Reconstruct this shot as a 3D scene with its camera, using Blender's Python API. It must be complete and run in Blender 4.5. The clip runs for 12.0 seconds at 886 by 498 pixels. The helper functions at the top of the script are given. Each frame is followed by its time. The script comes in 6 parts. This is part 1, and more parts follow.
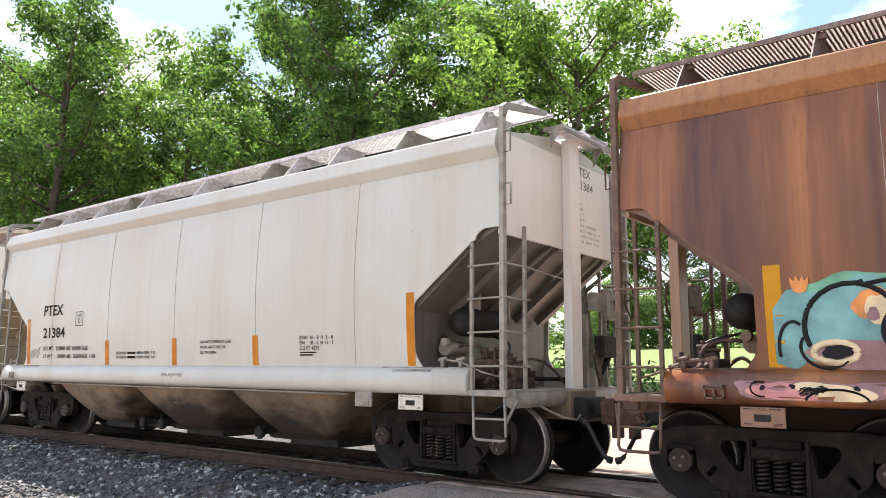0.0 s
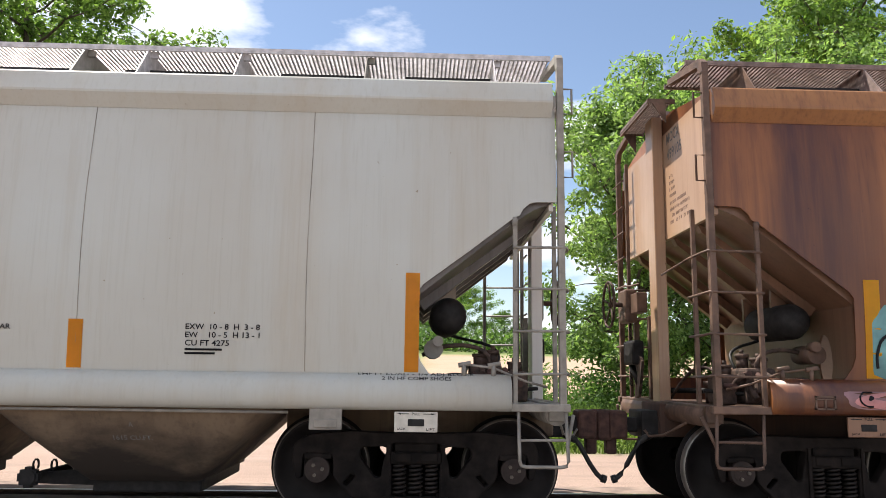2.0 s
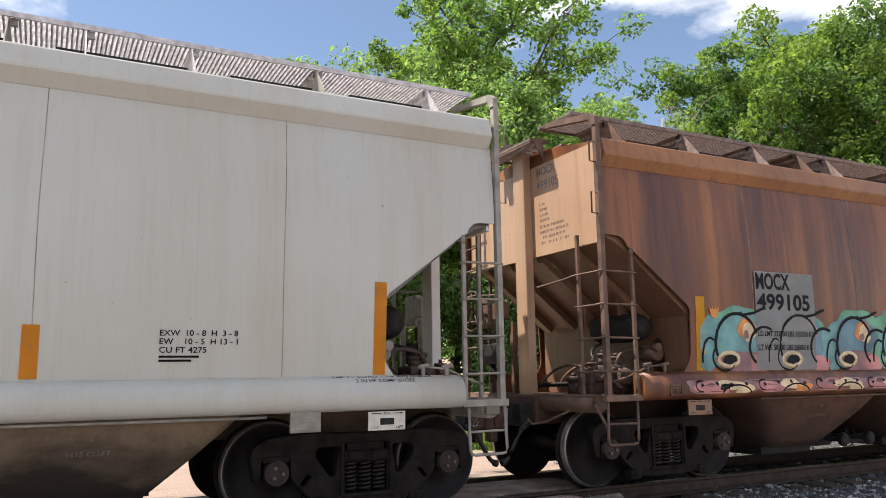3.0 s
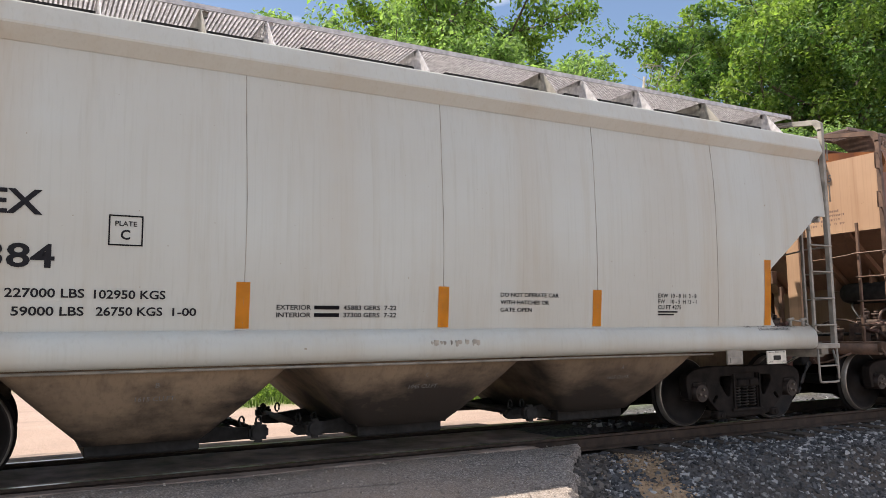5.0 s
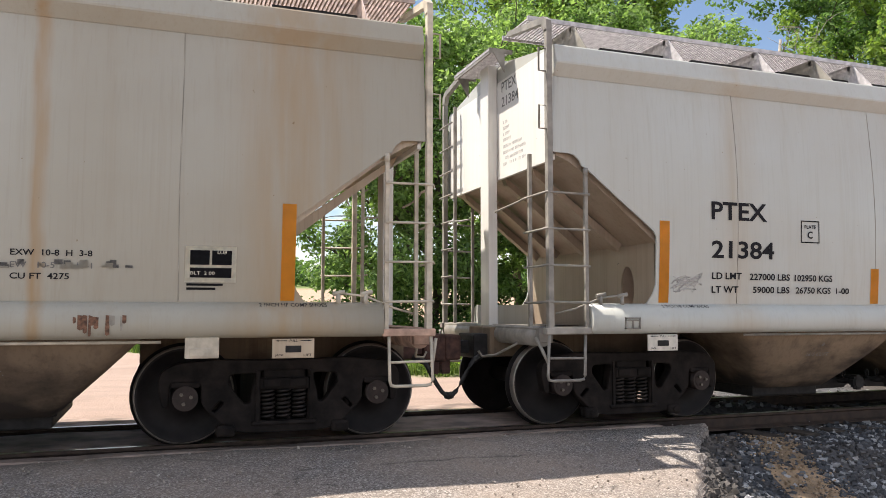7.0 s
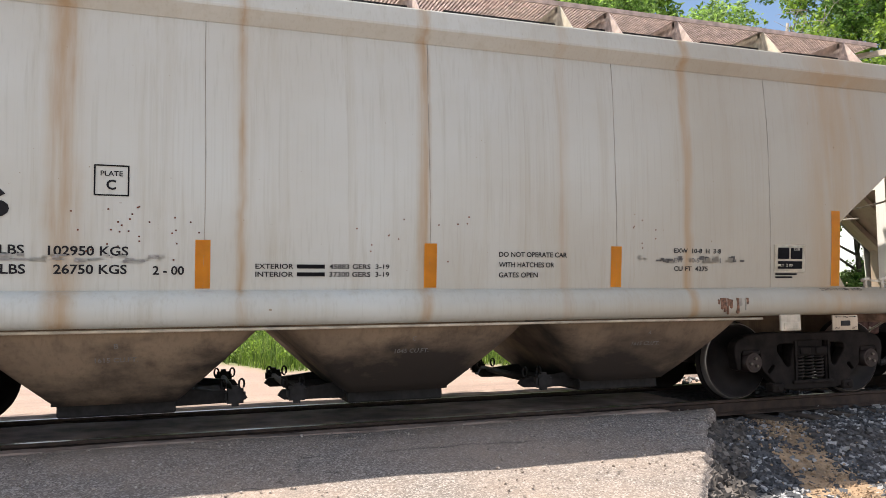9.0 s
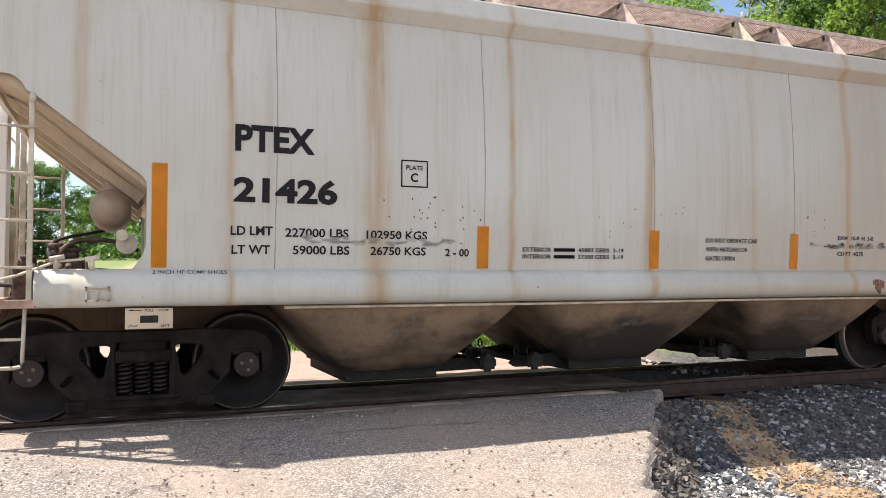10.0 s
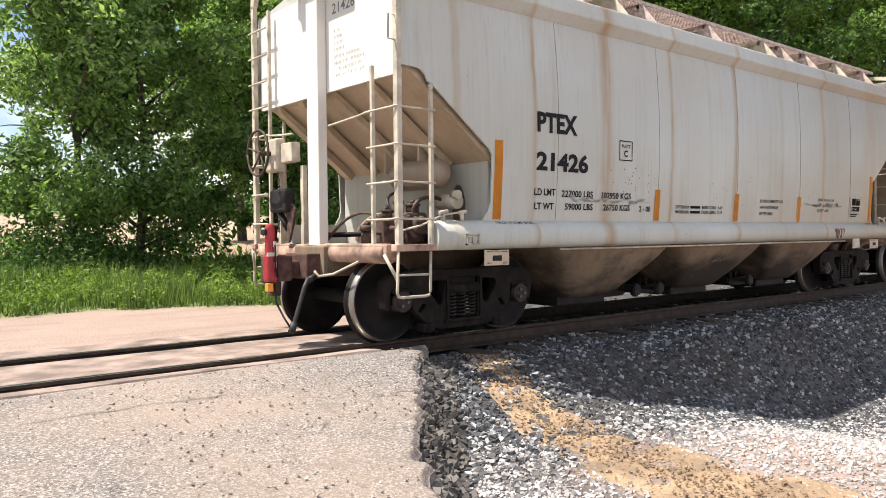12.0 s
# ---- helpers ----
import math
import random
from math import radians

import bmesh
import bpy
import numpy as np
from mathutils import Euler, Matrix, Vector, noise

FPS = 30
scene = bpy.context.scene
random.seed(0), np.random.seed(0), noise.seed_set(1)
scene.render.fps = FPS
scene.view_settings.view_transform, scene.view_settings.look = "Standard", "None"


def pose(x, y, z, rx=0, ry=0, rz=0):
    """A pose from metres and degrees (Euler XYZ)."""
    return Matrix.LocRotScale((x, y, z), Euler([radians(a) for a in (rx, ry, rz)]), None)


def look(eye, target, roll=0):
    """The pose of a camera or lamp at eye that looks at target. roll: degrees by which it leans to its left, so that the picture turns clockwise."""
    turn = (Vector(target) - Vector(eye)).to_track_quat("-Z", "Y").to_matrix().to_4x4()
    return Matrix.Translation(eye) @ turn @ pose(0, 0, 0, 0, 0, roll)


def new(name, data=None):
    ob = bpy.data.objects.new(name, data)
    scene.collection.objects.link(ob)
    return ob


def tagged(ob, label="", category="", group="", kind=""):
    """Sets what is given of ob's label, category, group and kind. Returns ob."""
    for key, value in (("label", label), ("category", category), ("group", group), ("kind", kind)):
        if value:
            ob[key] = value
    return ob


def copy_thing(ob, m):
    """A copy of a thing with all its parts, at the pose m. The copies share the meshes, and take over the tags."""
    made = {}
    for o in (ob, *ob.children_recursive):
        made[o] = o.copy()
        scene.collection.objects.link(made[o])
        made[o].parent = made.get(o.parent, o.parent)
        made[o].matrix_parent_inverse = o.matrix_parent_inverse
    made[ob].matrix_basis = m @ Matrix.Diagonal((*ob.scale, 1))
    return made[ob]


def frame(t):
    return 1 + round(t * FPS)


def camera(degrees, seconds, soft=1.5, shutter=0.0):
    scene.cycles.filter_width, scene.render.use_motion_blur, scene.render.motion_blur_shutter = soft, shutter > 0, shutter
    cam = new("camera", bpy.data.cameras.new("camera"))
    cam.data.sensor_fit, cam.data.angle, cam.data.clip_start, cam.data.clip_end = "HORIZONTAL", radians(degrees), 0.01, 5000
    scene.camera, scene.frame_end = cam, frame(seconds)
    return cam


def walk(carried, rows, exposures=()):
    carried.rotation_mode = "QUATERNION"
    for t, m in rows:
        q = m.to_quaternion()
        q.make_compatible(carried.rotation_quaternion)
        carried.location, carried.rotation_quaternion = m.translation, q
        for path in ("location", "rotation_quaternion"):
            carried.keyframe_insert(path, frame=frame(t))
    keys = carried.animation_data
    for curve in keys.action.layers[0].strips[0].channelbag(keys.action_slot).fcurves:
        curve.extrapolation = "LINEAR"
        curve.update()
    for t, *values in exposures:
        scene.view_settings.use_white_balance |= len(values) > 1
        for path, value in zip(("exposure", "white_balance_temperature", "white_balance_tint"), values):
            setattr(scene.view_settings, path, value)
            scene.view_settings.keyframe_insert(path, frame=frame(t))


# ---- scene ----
SKY, SUNP, EXPO, KELVIN, TINT = 0.10, 5.2, 0.82, 6750, 12

# ---- camera ----
PATH = [
(0.0, -0.36, -0.02, 1.30, 38.23, 8.89, -0.44), (0.5, -0.34, -0.02, 1.30, 37.69, 8.49, -1.16), (1.0, -0.31, 0.02, 1.30, 29.11, 8.63, -1.20),
(1.5, -0.29, 0.10, 1.31, 14.55, 8.79, -1.24), (2.0, -0.28, 0.18, 1.31, -1.93, 9.36, -0.79), (2.5, -0.23, 0.24, 1.31, -15.62, 9.69, 0.02),
(2.7, -0.21, 0.24, 1.31, -21.0, 9.66, 0.45), (3.2, -0.12, 0.18, 1.30, -30.5, 9.1, 1.0), (3.7, -0.05, 0.09, 1.29, -34.2, 8.1, 1.2),
(4.3, 0.03, 0.01, 1.28, -33.38, 7.21, 1.0), (4.5, 0.03, 0.01, 1.28, -32.26, 6.86, 0.75), (5.0, 0.03, 0.03, 1.27, -28.62, 6.30, 0.62),
(5.5, 0.0, 0.0, 1.25, -25.09, 5.70, 0.34), (6.0, -0.02, -0.01, 1.26, -22.35, 5.03, 0.07), (6.5, -0.04, -0.01, 1.26, -20.64, 4.58, -0.04),
(7.0, 0.0, 0.01, 1.26, -19.73, 4.50, -0.08), (7.5, 0.01, 0.01, 1.25, -19.26, 4.55, -0.28), (8.1, 0.03, 0.03, 1.24, -18.9, 4.5, -0.1),
(8.8, 0.06, 0.06, 1.22, -19.0, 4.0, 0.45), (9.5, 0.12, 0.08, 1.21, -19.90, 3.23, 0.60), (10.0, 0.18, 0.10, 1.19, -22.17, 2.57, 0.31),
(10.5, 0.27, 0.28, 1.18, -26.33, 2.08, -0.05), (11.0, 0.37, 0.49, 1.19, -30.25, 2.08, 0.15), (11.5, 0.48, 0.69, 1.20, -33.17, 1.52, 0.68),
(12.0, 0.62, 0.78, 1.17, -39.72, -1.05, 0.6)]
cam = camera(60.0, 12.0, soft=0.85)
walk(cam, [(t, pose(x, y, z, 90 + p, r, w)) for t, x, y, z, w, p, r in PATH],
     exposures=[(0.0, EXPO + 0.65, KELVIN, TINT), (0.6, EXPO + 0.25, KELVIN, TINT), (1.4, EXPO, KELVIN, TINT), (8.4, EXPO, KELVIN, TINT), (9.5, EXPO + 0.2, KELVIN, TINT), (10.2, EXPO + 0.2, KELVIN, TINT), (11.2, EXPO, KELVIN, TINT), (12.0, EXPO, KELVIN, TINT)])

# ---- world and sun ----
world = bpy.data.worlds.new("sky")
scene.world = world
world.use_nodes = True
wn, wl = world.node_tree.nodes, world.node_tree.links
wn.clear()
SUN = Vector((-2.1, 1.15, 4.3)).normalized()
sky = wn.new("ShaderNodeTexSky")
sky.sky_type, sky.sun_disc = "NISHITA", False
sky.sun_elevation, sky.sun_rotation = math.asin(SUN.z), math.atan2(SUN.x, SUN.y)
sky.air_density, sky.dust_density, sky.ozone_density = 1.0, 0.6, 1.5
tc = wn.new("ShaderNodeTexCoord")
mp = wn.new("ShaderNodeMapping")
mp.inputs["Scale"].default_value = (2.3, 2.3, 5.5)
mp.inputs["Location"].default_value = (0.35, 1.1, 0.2)
cn = wn.new("ShaderNodeTexNoise")
cn.inputs["Scale"].default_value, cn.inputs["Detail"].default_value, cn.inputs["Roughness"].default_value = 1.15, 7, 0.55
cr = wn.new("ShaderNodeValToRGB")
cr.color_ramp.elements[0].position, cr.color_ramp.elements[1].position = 0.47, 0.60
mixc = wn.new("ShaderNodeMix")
mixc.data_type = "RGBA"
mixc.inputs[7].default_value = (9.5, 9.6, 9.9, 1)
bg = wn.new("ShaderNodeBackground")
bg.inputs["Strength"].default_value = SKY
wo = wn.new("ShaderNodeOutputWorld")
wl.new(tc.outputs["Generated"], mp.inputs["Vector"])
wl.new(mp.outputs["Vector"], cn.inputs["Vector"])
wl.new(cn.outputs["Fac"], cr.inputs["Fac"])
wl.new(cr.outputs["Color"], mixc.inputs[0])
wl.new(sky.outputs["Color"], mixc.inputs[6])
wl.new(mixc.outputs[2], bg.inputs["Color"])
wl.new(bg.outputs["Background"], wo.inputs["Surface"])
sun = new("sun", bpy.data.lights.new("sun", "SUN"))
sun.data.energy, sun.data.angle, sun.data.color = SUNP, radians(0.5), (1.0, 0.95, 0.87)
sun.matrix_world = look(SUN * 60, (0, 0, 0))


# ---- materials ----
class Mat:
    """A node material with short ways to add nodes."""

    def __init__(self, name, rough=0.6, metal=0.0):
        self.m = bpy.data.materials.new(name)
        self.m.use_nodes = True
        self.n, self.l = self.m.node_tree.nodes, self.m.node_tree.links
        self.b = self.n["Principled BSDF"]
        self.b.inputs["Roughness"].default_value, self.b.inputs["Metallic"].default_value = rough, metal
        self.tc = self.n.new("ShaderNodeTexCoord")

    def put(self, value, socket):
        if isinstance(value, (int, float)):
            socket.default_value = value
        elif isinstance(value, tuple):
            socket.default_value = (*value, 1) if len(value) == 3 else value
        else:
            self.l.new(value, socket)

    def coords(self, scale=(1, 1, 1), source="Object", loc=(0, 0, 0)):
        mpn = self.n.new("ShaderNodeMapping")
        mpn.inputs["Scale"].default_value, mpn.inputs["Location"].default_value = scale, loc
        self.l.new(self.tc.outputs[source], mpn.inputs["Vector"])
        return mpn.outputs["Vector"]

    def noise(self, scale, vec=None, detail=4, rough=0.55):
        nd = self.n.new("ShaderNodeTexNoise")
        nd.inputs["Scale"].default_value, nd.inputs["Detail"].default_value, nd.inputs["Roughness"].default_value = scale, detail, rough
        self.l.new(vec if vec is not None else self.tc.outputs["Object"], nd.inputs["Vector"])
        return nd.outputs["Fac"]

    def voronoi(self, scale, vec=None, out="Color"):
        nd = self.n.new("ShaderNodeTexVoronoi")
        nd.inputs["Scale"].default_value = scale
        self.l.new(vec if vec is not None else self.tc.outputs["Object"], nd.inputs["Vector"])
        return nd.outputs[out]

    def ramp(self, fac, *stops, ease="LINEAR"):
        nd = self.n.new("ShaderNodeValToRGB")
        e = nd.color_ramp.elements
        nd.color_ramp.interpolation = ease
        while len(e) < len(stops):
            e.new(0.5)
        for el, (p, c) in zip(e, stops):
            el.position = p
            el.color = (c, c, c, 1) if isinstance(c, (int, float)) else (*c, 1)
        self.l.new(fac, nd.inputs["Fac"])
        return nd.outputs["Color"]

    def mix(self, fac, a, b, mode="MIX"):
        nd = self.n.new("ShaderNodeMix")
        nd.data_type, nd.blend_type = "RGBA", mode
        self.put(fac, nd.inputs[0]), self.put(a, nd.inputs[6]), self.put(b, nd.inputs[7])
        return nd.outputs[2]

    def math(self, op, a, b=0.0):
        nd = self.n.new("ShaderNodeMath")
        nd.operation = op
        self.put(a, nd.inputs[0]), self.put(b, nd.inputs[1])
        return nd.outputs[0]

    def bump(self, height, strength=0.3, dist=0.01):
        nd = self.n.new("ShaderNodeBump")
        nd.inputs["Strength"].default_value, nd.inputs["Distance"].default_value = strength, dist
        self.l.new(height, nd.inputs["Height"])
        self.l.new(nd.outputs["Normal"], self.b.inputs["Normal"])

    def done(self, color, rough=None):
        self.put(color, self.b.inputs["Base Color"])
        if rough is not None:
            self.put(rough, self.b.inputs["Roughness"])
        return self.m


def plain(name, color, rough=0.6, metal=0.0, vary=0.25, scale=9.0, bump=0.15, spec=0.5):
    k = Mat(name, rough, metal)
    k.b.inputs["Specular IOR Level"].default_value = spec
    a = k.noise(scale, detail=6)
    col = k.mix(k.ramp(a, (0.35, 0.0), (0.7, 1.0)), tuple(c * (1 - vary) for c in color), tuple(min(1, c * (1 + vary)) for c in color))
    if bump:
        k.bump(k.noise(scale * 12, detail=3), bump, 0.004)
    return k.done(col)


def car_paint(name, base, dirt, streaks=(), streak_color=(0.35, 0.19, 0.07), dirt_amount=0.5, run_amount=0.35, broad=0.0, soiled=0.0, soot=0.0):
    """Weathered paint: blotches, thin vertical runs, stains below given stations (metres along the car)."""
    k = Mat(name, 0.45)
    blot = k.noise(0.55, detail=5)
    col = k.mix(k.ramp(blot, (0.35, 0.0), (0.75, dirt_amount)), base, dirt)
    runs = k.noise(1.0, k.coords((7.0, 7.0, 0.22)), detail=6, rough=0.65)
    col = k.mix(k.ramp(runs, (0.50, 0.0), (0.74, run_amount)), col, dirt)
    if broad:
        wide = k.noise(1.0, k.coords((1.5, 1.5, 0.09)), detail=3)
        col = k.mix(k.ramp(wide, (0.40, 0.0), (0.66, broad)), col, tuple(c * 0.55 for c in dirt))
    if soiled:
        along = k.n.new("ShaderNodeSeparateXYZ")
        k.l.new(k.coords((1, 1, 1)), along.inputs[0])
        film = k.math("ADD", k.math("MULTIPLY", along.outputs[0], 0.1), k.math("MULTIPLY", k.noise(0.5, detail=5), 0.5))
        col = k.mix(k.ramp(film, (0.15, 0.0), (0.75, soiled)), col, tuple(c * 0.8 for c in dirt))
    fine = k.noise(1.0, k.coords((38.0, 38.0, 0.5)), detail=4)
    col = k.mix(k.ramp(fine, (0.52, 0.0), (0.8, run_amount * 0.6)), col, tuple(c * 0.7 for c in dirt))
    if streaks:
        sep = k.n.new("ShaderNodeSeparateXYZ")
        wob = k.coords((1, 1, 1))
        k.l.new(wob, sep.inputs[0])
        wav = k.math("MULTIPLY", k.math("SUBTRACT", k.noise(1.3, k.coords((0.6, 0.6, 1.6)), detail=3), 0.5), 0.09)
        pos = k.math("ADD", sep.outputs[0], wav)
        u = k.math("DIVIDE", k.math("ADD", pos, 7.0), 14.0)
        stops = []
        for sx, w, amt in sorted(streaks):
            p = (sx + 7.0) / 14.0
            stops += [(p - w / 14, 0.0), (p - w / 60, amt), (p + w / 60, amt * 0.8), (p + w / 14, 0.0)]
        line = k.ramp(u, *stops)
        brk = k.ramp(k.noise(1.0, k.coords((9, 9, 0.7)), detail=5), (0.28, 0.25), (0.6, 1.0))
        col = k.mix(k.mix(1.0, line, brk, "MULTIPLY"), col, streak_color)
    spots = k.ramp(k.noise(17.0, detail=2), (0.76, 0.0), (0.80, 0.7))
    col = k.mix(spots, col, tuple(c * 0.55 for c in streak_color))
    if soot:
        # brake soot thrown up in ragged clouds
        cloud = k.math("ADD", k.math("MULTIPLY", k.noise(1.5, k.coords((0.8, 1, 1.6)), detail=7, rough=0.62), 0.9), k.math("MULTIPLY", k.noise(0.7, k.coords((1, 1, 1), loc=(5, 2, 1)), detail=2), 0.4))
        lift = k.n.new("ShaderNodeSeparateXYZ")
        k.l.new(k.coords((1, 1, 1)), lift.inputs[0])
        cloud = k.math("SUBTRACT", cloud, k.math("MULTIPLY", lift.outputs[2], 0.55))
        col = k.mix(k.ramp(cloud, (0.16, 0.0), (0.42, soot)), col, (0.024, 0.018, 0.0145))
    k.bump(k.noise(1.6, k.coords((1, 1, 0.5)), detail=2), 0.05, 0.03)
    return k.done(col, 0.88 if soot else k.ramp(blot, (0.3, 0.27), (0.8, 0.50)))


GREY_B = car_paint("grey_paint_clean", (0.455, 0.475, 0.452), (0.37, 0.33, 0.265), ((-3.95, 0.35, 0.35), (-1.0, 0.25, 0.15), (1.2, 0.3, 0.15), (4.0, 0.3, 0.25), (5.5, 0.5, 0.2)), (0.36, 0.26, 0.15), 0.45, 0.34)
GREY_C = car_paint("grey_paint_streaked", (0.475, 0.495, 0.468), (0.34, 0.30, 0.225),
                   ((-5.55, 0.05, 0.7), (-4.38, 0.06, 0.9), (-3.05, 0.17, 0.8), (-1.64, 0.06, 0.85), (0.04, 0.07, 0.95), (1.5, 0.06, 0.4), (2.98, 0.06, 0.95), (5.1, 0.7, 0.45)),
                   (0.31, 0.18, 0.06), 0.45, 0.45, 0.0, 0.75)
RUST_A = car_paint("rust_brown_paint", (0.35, 0.135, 0.038), (0.12, 0.036, 0.018), ((-5.35, 0.8, 0.85), (-4.6, 0.5, 0.6), (-3.5, 1.0, 0.85), (-1.9, 0.9, 0.8), (0.6, 1.2, 0.7), (3.3, 1.0, 0.8)),
                   (0.045, 0.013, 0.014), 0.65, 0.8, 0.8)
ORANGE_RUST = car_paint("orange_rust_eave", (0.33, 0.145, 0.048), (0.12, 0.045, 0.022), (), (0.1, 0.04, 0.02), 0.8, 0.8)
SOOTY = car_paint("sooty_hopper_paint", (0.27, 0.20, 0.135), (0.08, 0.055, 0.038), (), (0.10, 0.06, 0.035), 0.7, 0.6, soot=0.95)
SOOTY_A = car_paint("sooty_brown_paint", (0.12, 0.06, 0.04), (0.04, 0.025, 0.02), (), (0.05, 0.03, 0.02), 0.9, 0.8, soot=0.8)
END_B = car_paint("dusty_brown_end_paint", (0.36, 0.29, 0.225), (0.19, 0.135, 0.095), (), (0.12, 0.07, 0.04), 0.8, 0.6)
# darker copy of the end paint, with the recess's shade in its colour
END_SHADE = car_paint("shaded_grey_end_paint", (0.15, 0.135, 0.125), (0.055, 0.048, 0.044), (), (0.06, 0.04, 0.03), 0.8, 0.6)
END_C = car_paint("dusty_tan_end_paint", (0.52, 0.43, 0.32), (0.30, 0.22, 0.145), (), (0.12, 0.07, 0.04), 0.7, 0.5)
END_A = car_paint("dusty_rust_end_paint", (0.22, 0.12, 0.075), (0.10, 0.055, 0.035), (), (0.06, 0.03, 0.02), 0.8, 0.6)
WHITE_END = car_paint("white_end_paint", (0.70, 0.69, 0.66), (0.55, 0.50, 0.43), (), (0.3, 0.2, 0.1), 0.4, 0.3)
RUST_END = car_paint("sunned_rust_end_paint", (0.44, 0.29, 0.19), (0.24, 0.13, 0.075), (), (0.12, 0.06, 0.03), 0.6, 0.5)
RUST_DECK = plain("rust_stained_deck", (0.38, 0.25, 0.19), 0.75, 0.0, 0.55, 5, 0.3)
TRUCK = plain("grimy_black_steel", (0.0125, 0.0095, 0.0085), 0.8, 0.0, 0.65, 7, 0.3, 0.2)
SPRING = plain("brown_spring_steel", (0.020, 0.015, 0.013), 0.6, 0.3, 0.4, 9, 0.2)
CAP = plain("greasy_brown_bearing", (0.021, 0.013, 0.011), 0.55, 0.2, 0.5, 12, 0.2, 0.4)
BOLT = plain("pale_worn_bolt", (0.12, 0.105, 0.09), 0.5, 0.6, 0.2, 12, 0.1)
VALVE = plain("rusty_brown_castings", (0.075, 0.047, 0.036), 0.75, 0.1, 0.6, 14, 0.3)
STENCIL_A = plain("faint_brown_stencil", (0.16, 0.10, 0.08), 0.7, 0.0, 0.2, 30, 0.0)
SCRAPE = plain("scraped_rust_patch", (0.15, 0.075, 0.045), 0.8, 0.0, 0.6, 30, 0.2)
WHEEL = plain("wheel_steel", (0.010, 0.008, 0.008), 0.65, 0.0, 0.5, 6, 0.2, 0.25)
TREAD = plain("bright_tread_steel", (0.24, 0.22, 0.20), 0.4, 0.6, 0.2, 8, 0.0)
DARK = plain("dark_equipment", (0.02, 0.019, 0.019), 0.7, 0.0, 0.4, 12, 0.2, 0.25)
RUBBER = plain("hose_rubber", (0.018, 0.018, 0.018), 0.6, 0.0, 0.3, 20, 0.1)
GALV = plain("galvanised_grating", (0.50, 0.475, 0.485), 0.5, 0.3, 0.25, 14, 0.0)
GALV_C = plain("rust_tinged_grating", (0.46, 0.365, 0.33), 0.6, 0.1, 0.3, 10, 0.0)
GALV_A = plain("rusty_grating", (0.20, 0.15, 0.135), 0.7, 0.1, 0.35, 14, 0.0)
LADDER_C = plain("rusty_cream_rail", (0.476, 0.425, 0.34), 0.5, 0.0, 0.3, 6, 0.1)
LADDER_B = plain("grey_rail_paint", (0.238, 0.221, 0.194), 0.5, 0.0, 0.3, 6, 0.1)
LADDER_A = plain("brown_rail_paint", (0.114, 0.066, 0.045), 0.6, 0.0, 0.4, 6, 0.1)
LETTER = plain("black_lettering", (0.014, 0.014, 0.017), 0.7, 0.0, 0.2, 30, 0.0, 0.15)
CREAM = plain("cream_stencil_border", (0.74, 0.70, 0.58), 0.6, 0.0, 0.15, 14, 0.0)
WORN = plain("worn_black_stencil", (0.16, 0.155, 0.15), 0.7, 0.0, 0.3, 30, 0.0)
FADED = plain("faded_lettering", (0.42, 0.41, 0.40), 0.7, 0.0, 0.2, 30, 0.0)
WHITE = plain("white_placard", (0.54, 0.51, 0.45), 0.5, 0.0, 0.15, 14, 0.05)
STRIPE = plain("orange_reflective_tape", (0.80, 0.31, 0.012), 0.35, 0.0, 0.10, 5, 0.05)
STRIPE_A = plain("yellow_reflective_tape", (0.85, 0.42, 0.01), 0.35, 0.0, 0.08, 5, 0.05)
SEAM = plain("weathered_weld_paint", (0.31, 0.285, 0.245), 0.7, 0.0, 0.4, 5, 0.0)
RED = plain("red_beacon_case", (0.33, 0.022, 0.03), 0.4, 0.0, 0.25, 9, 0.05)
AMBER = plain("amber_lens", (0.75, 0.27, 0.03), 0.25, 0.0, 0.1, 9, 0.0)
COUPLER = plain("rusty_cast_steel", (0.085, 0.042, 0.033), 0.8, 0.1, 0.5, 11, 0.3)
RAIL = plain("rusty_rail", (0.045, 0.028, 0.02), 0.8, 0.1, 0.4, 9, 0.2)
RAILTOP = plain("worn_rail_head", (0.36, 0.33, 0.31), 0.28, 1.0, 0.3, 6, 0.0)
TIE = plain("creosoted_tie", (0.051, 0.039, 0.03), 0.9, 0.0, 0.4, 9, 0.4)
BARK = plain("grey_brown_bark", (0.10, 0.08, 0.06), 0.9, 0.0, 0.45, 6, 0.5)
BIRCH = plain("pale_dead_bark", (0.30, 0.27, 0.23), 0.9, 0.0, 0.3, 6, 0.4)


def leaf_material(name, dark, light):
    k = Mat(name, 0.55)
    g = k.n.new("ShaderNodeNewGeometry")
    big = k.noise(0.45, detail=3)
    mix = k.math("ADD", k.math("MULTIPLY", g.outputs["Random Per Island"], 0.6), k.math("MULTIPLY", big, 0.5))
    col = k.ramp(mix, (0.15, dark), (0.85, light))
    k.b.inputs["Specular IOR Level"].default_value = 0.25
    k.done(col)
    tr = k.n.new("ShaderNodeBsdfTranslucent")
    k.l.new(k.mix(1.0, col, (1.3, 1.42, 0.75), "MULTIPLY"), tr.inputs["Color"])
    ms = k.n.new("ShaderNodeMixShader")
    ms.inputs[0].default_value = 0.5
    k.l.new(k.b.outputs[0], ms.inputs[1]), k.l.new(tr.outputs[0], ms.inputs[2])
    k.l.new(ms.outputs[0], k.n["Material Output"].inputs["Surface"])
    return k.m


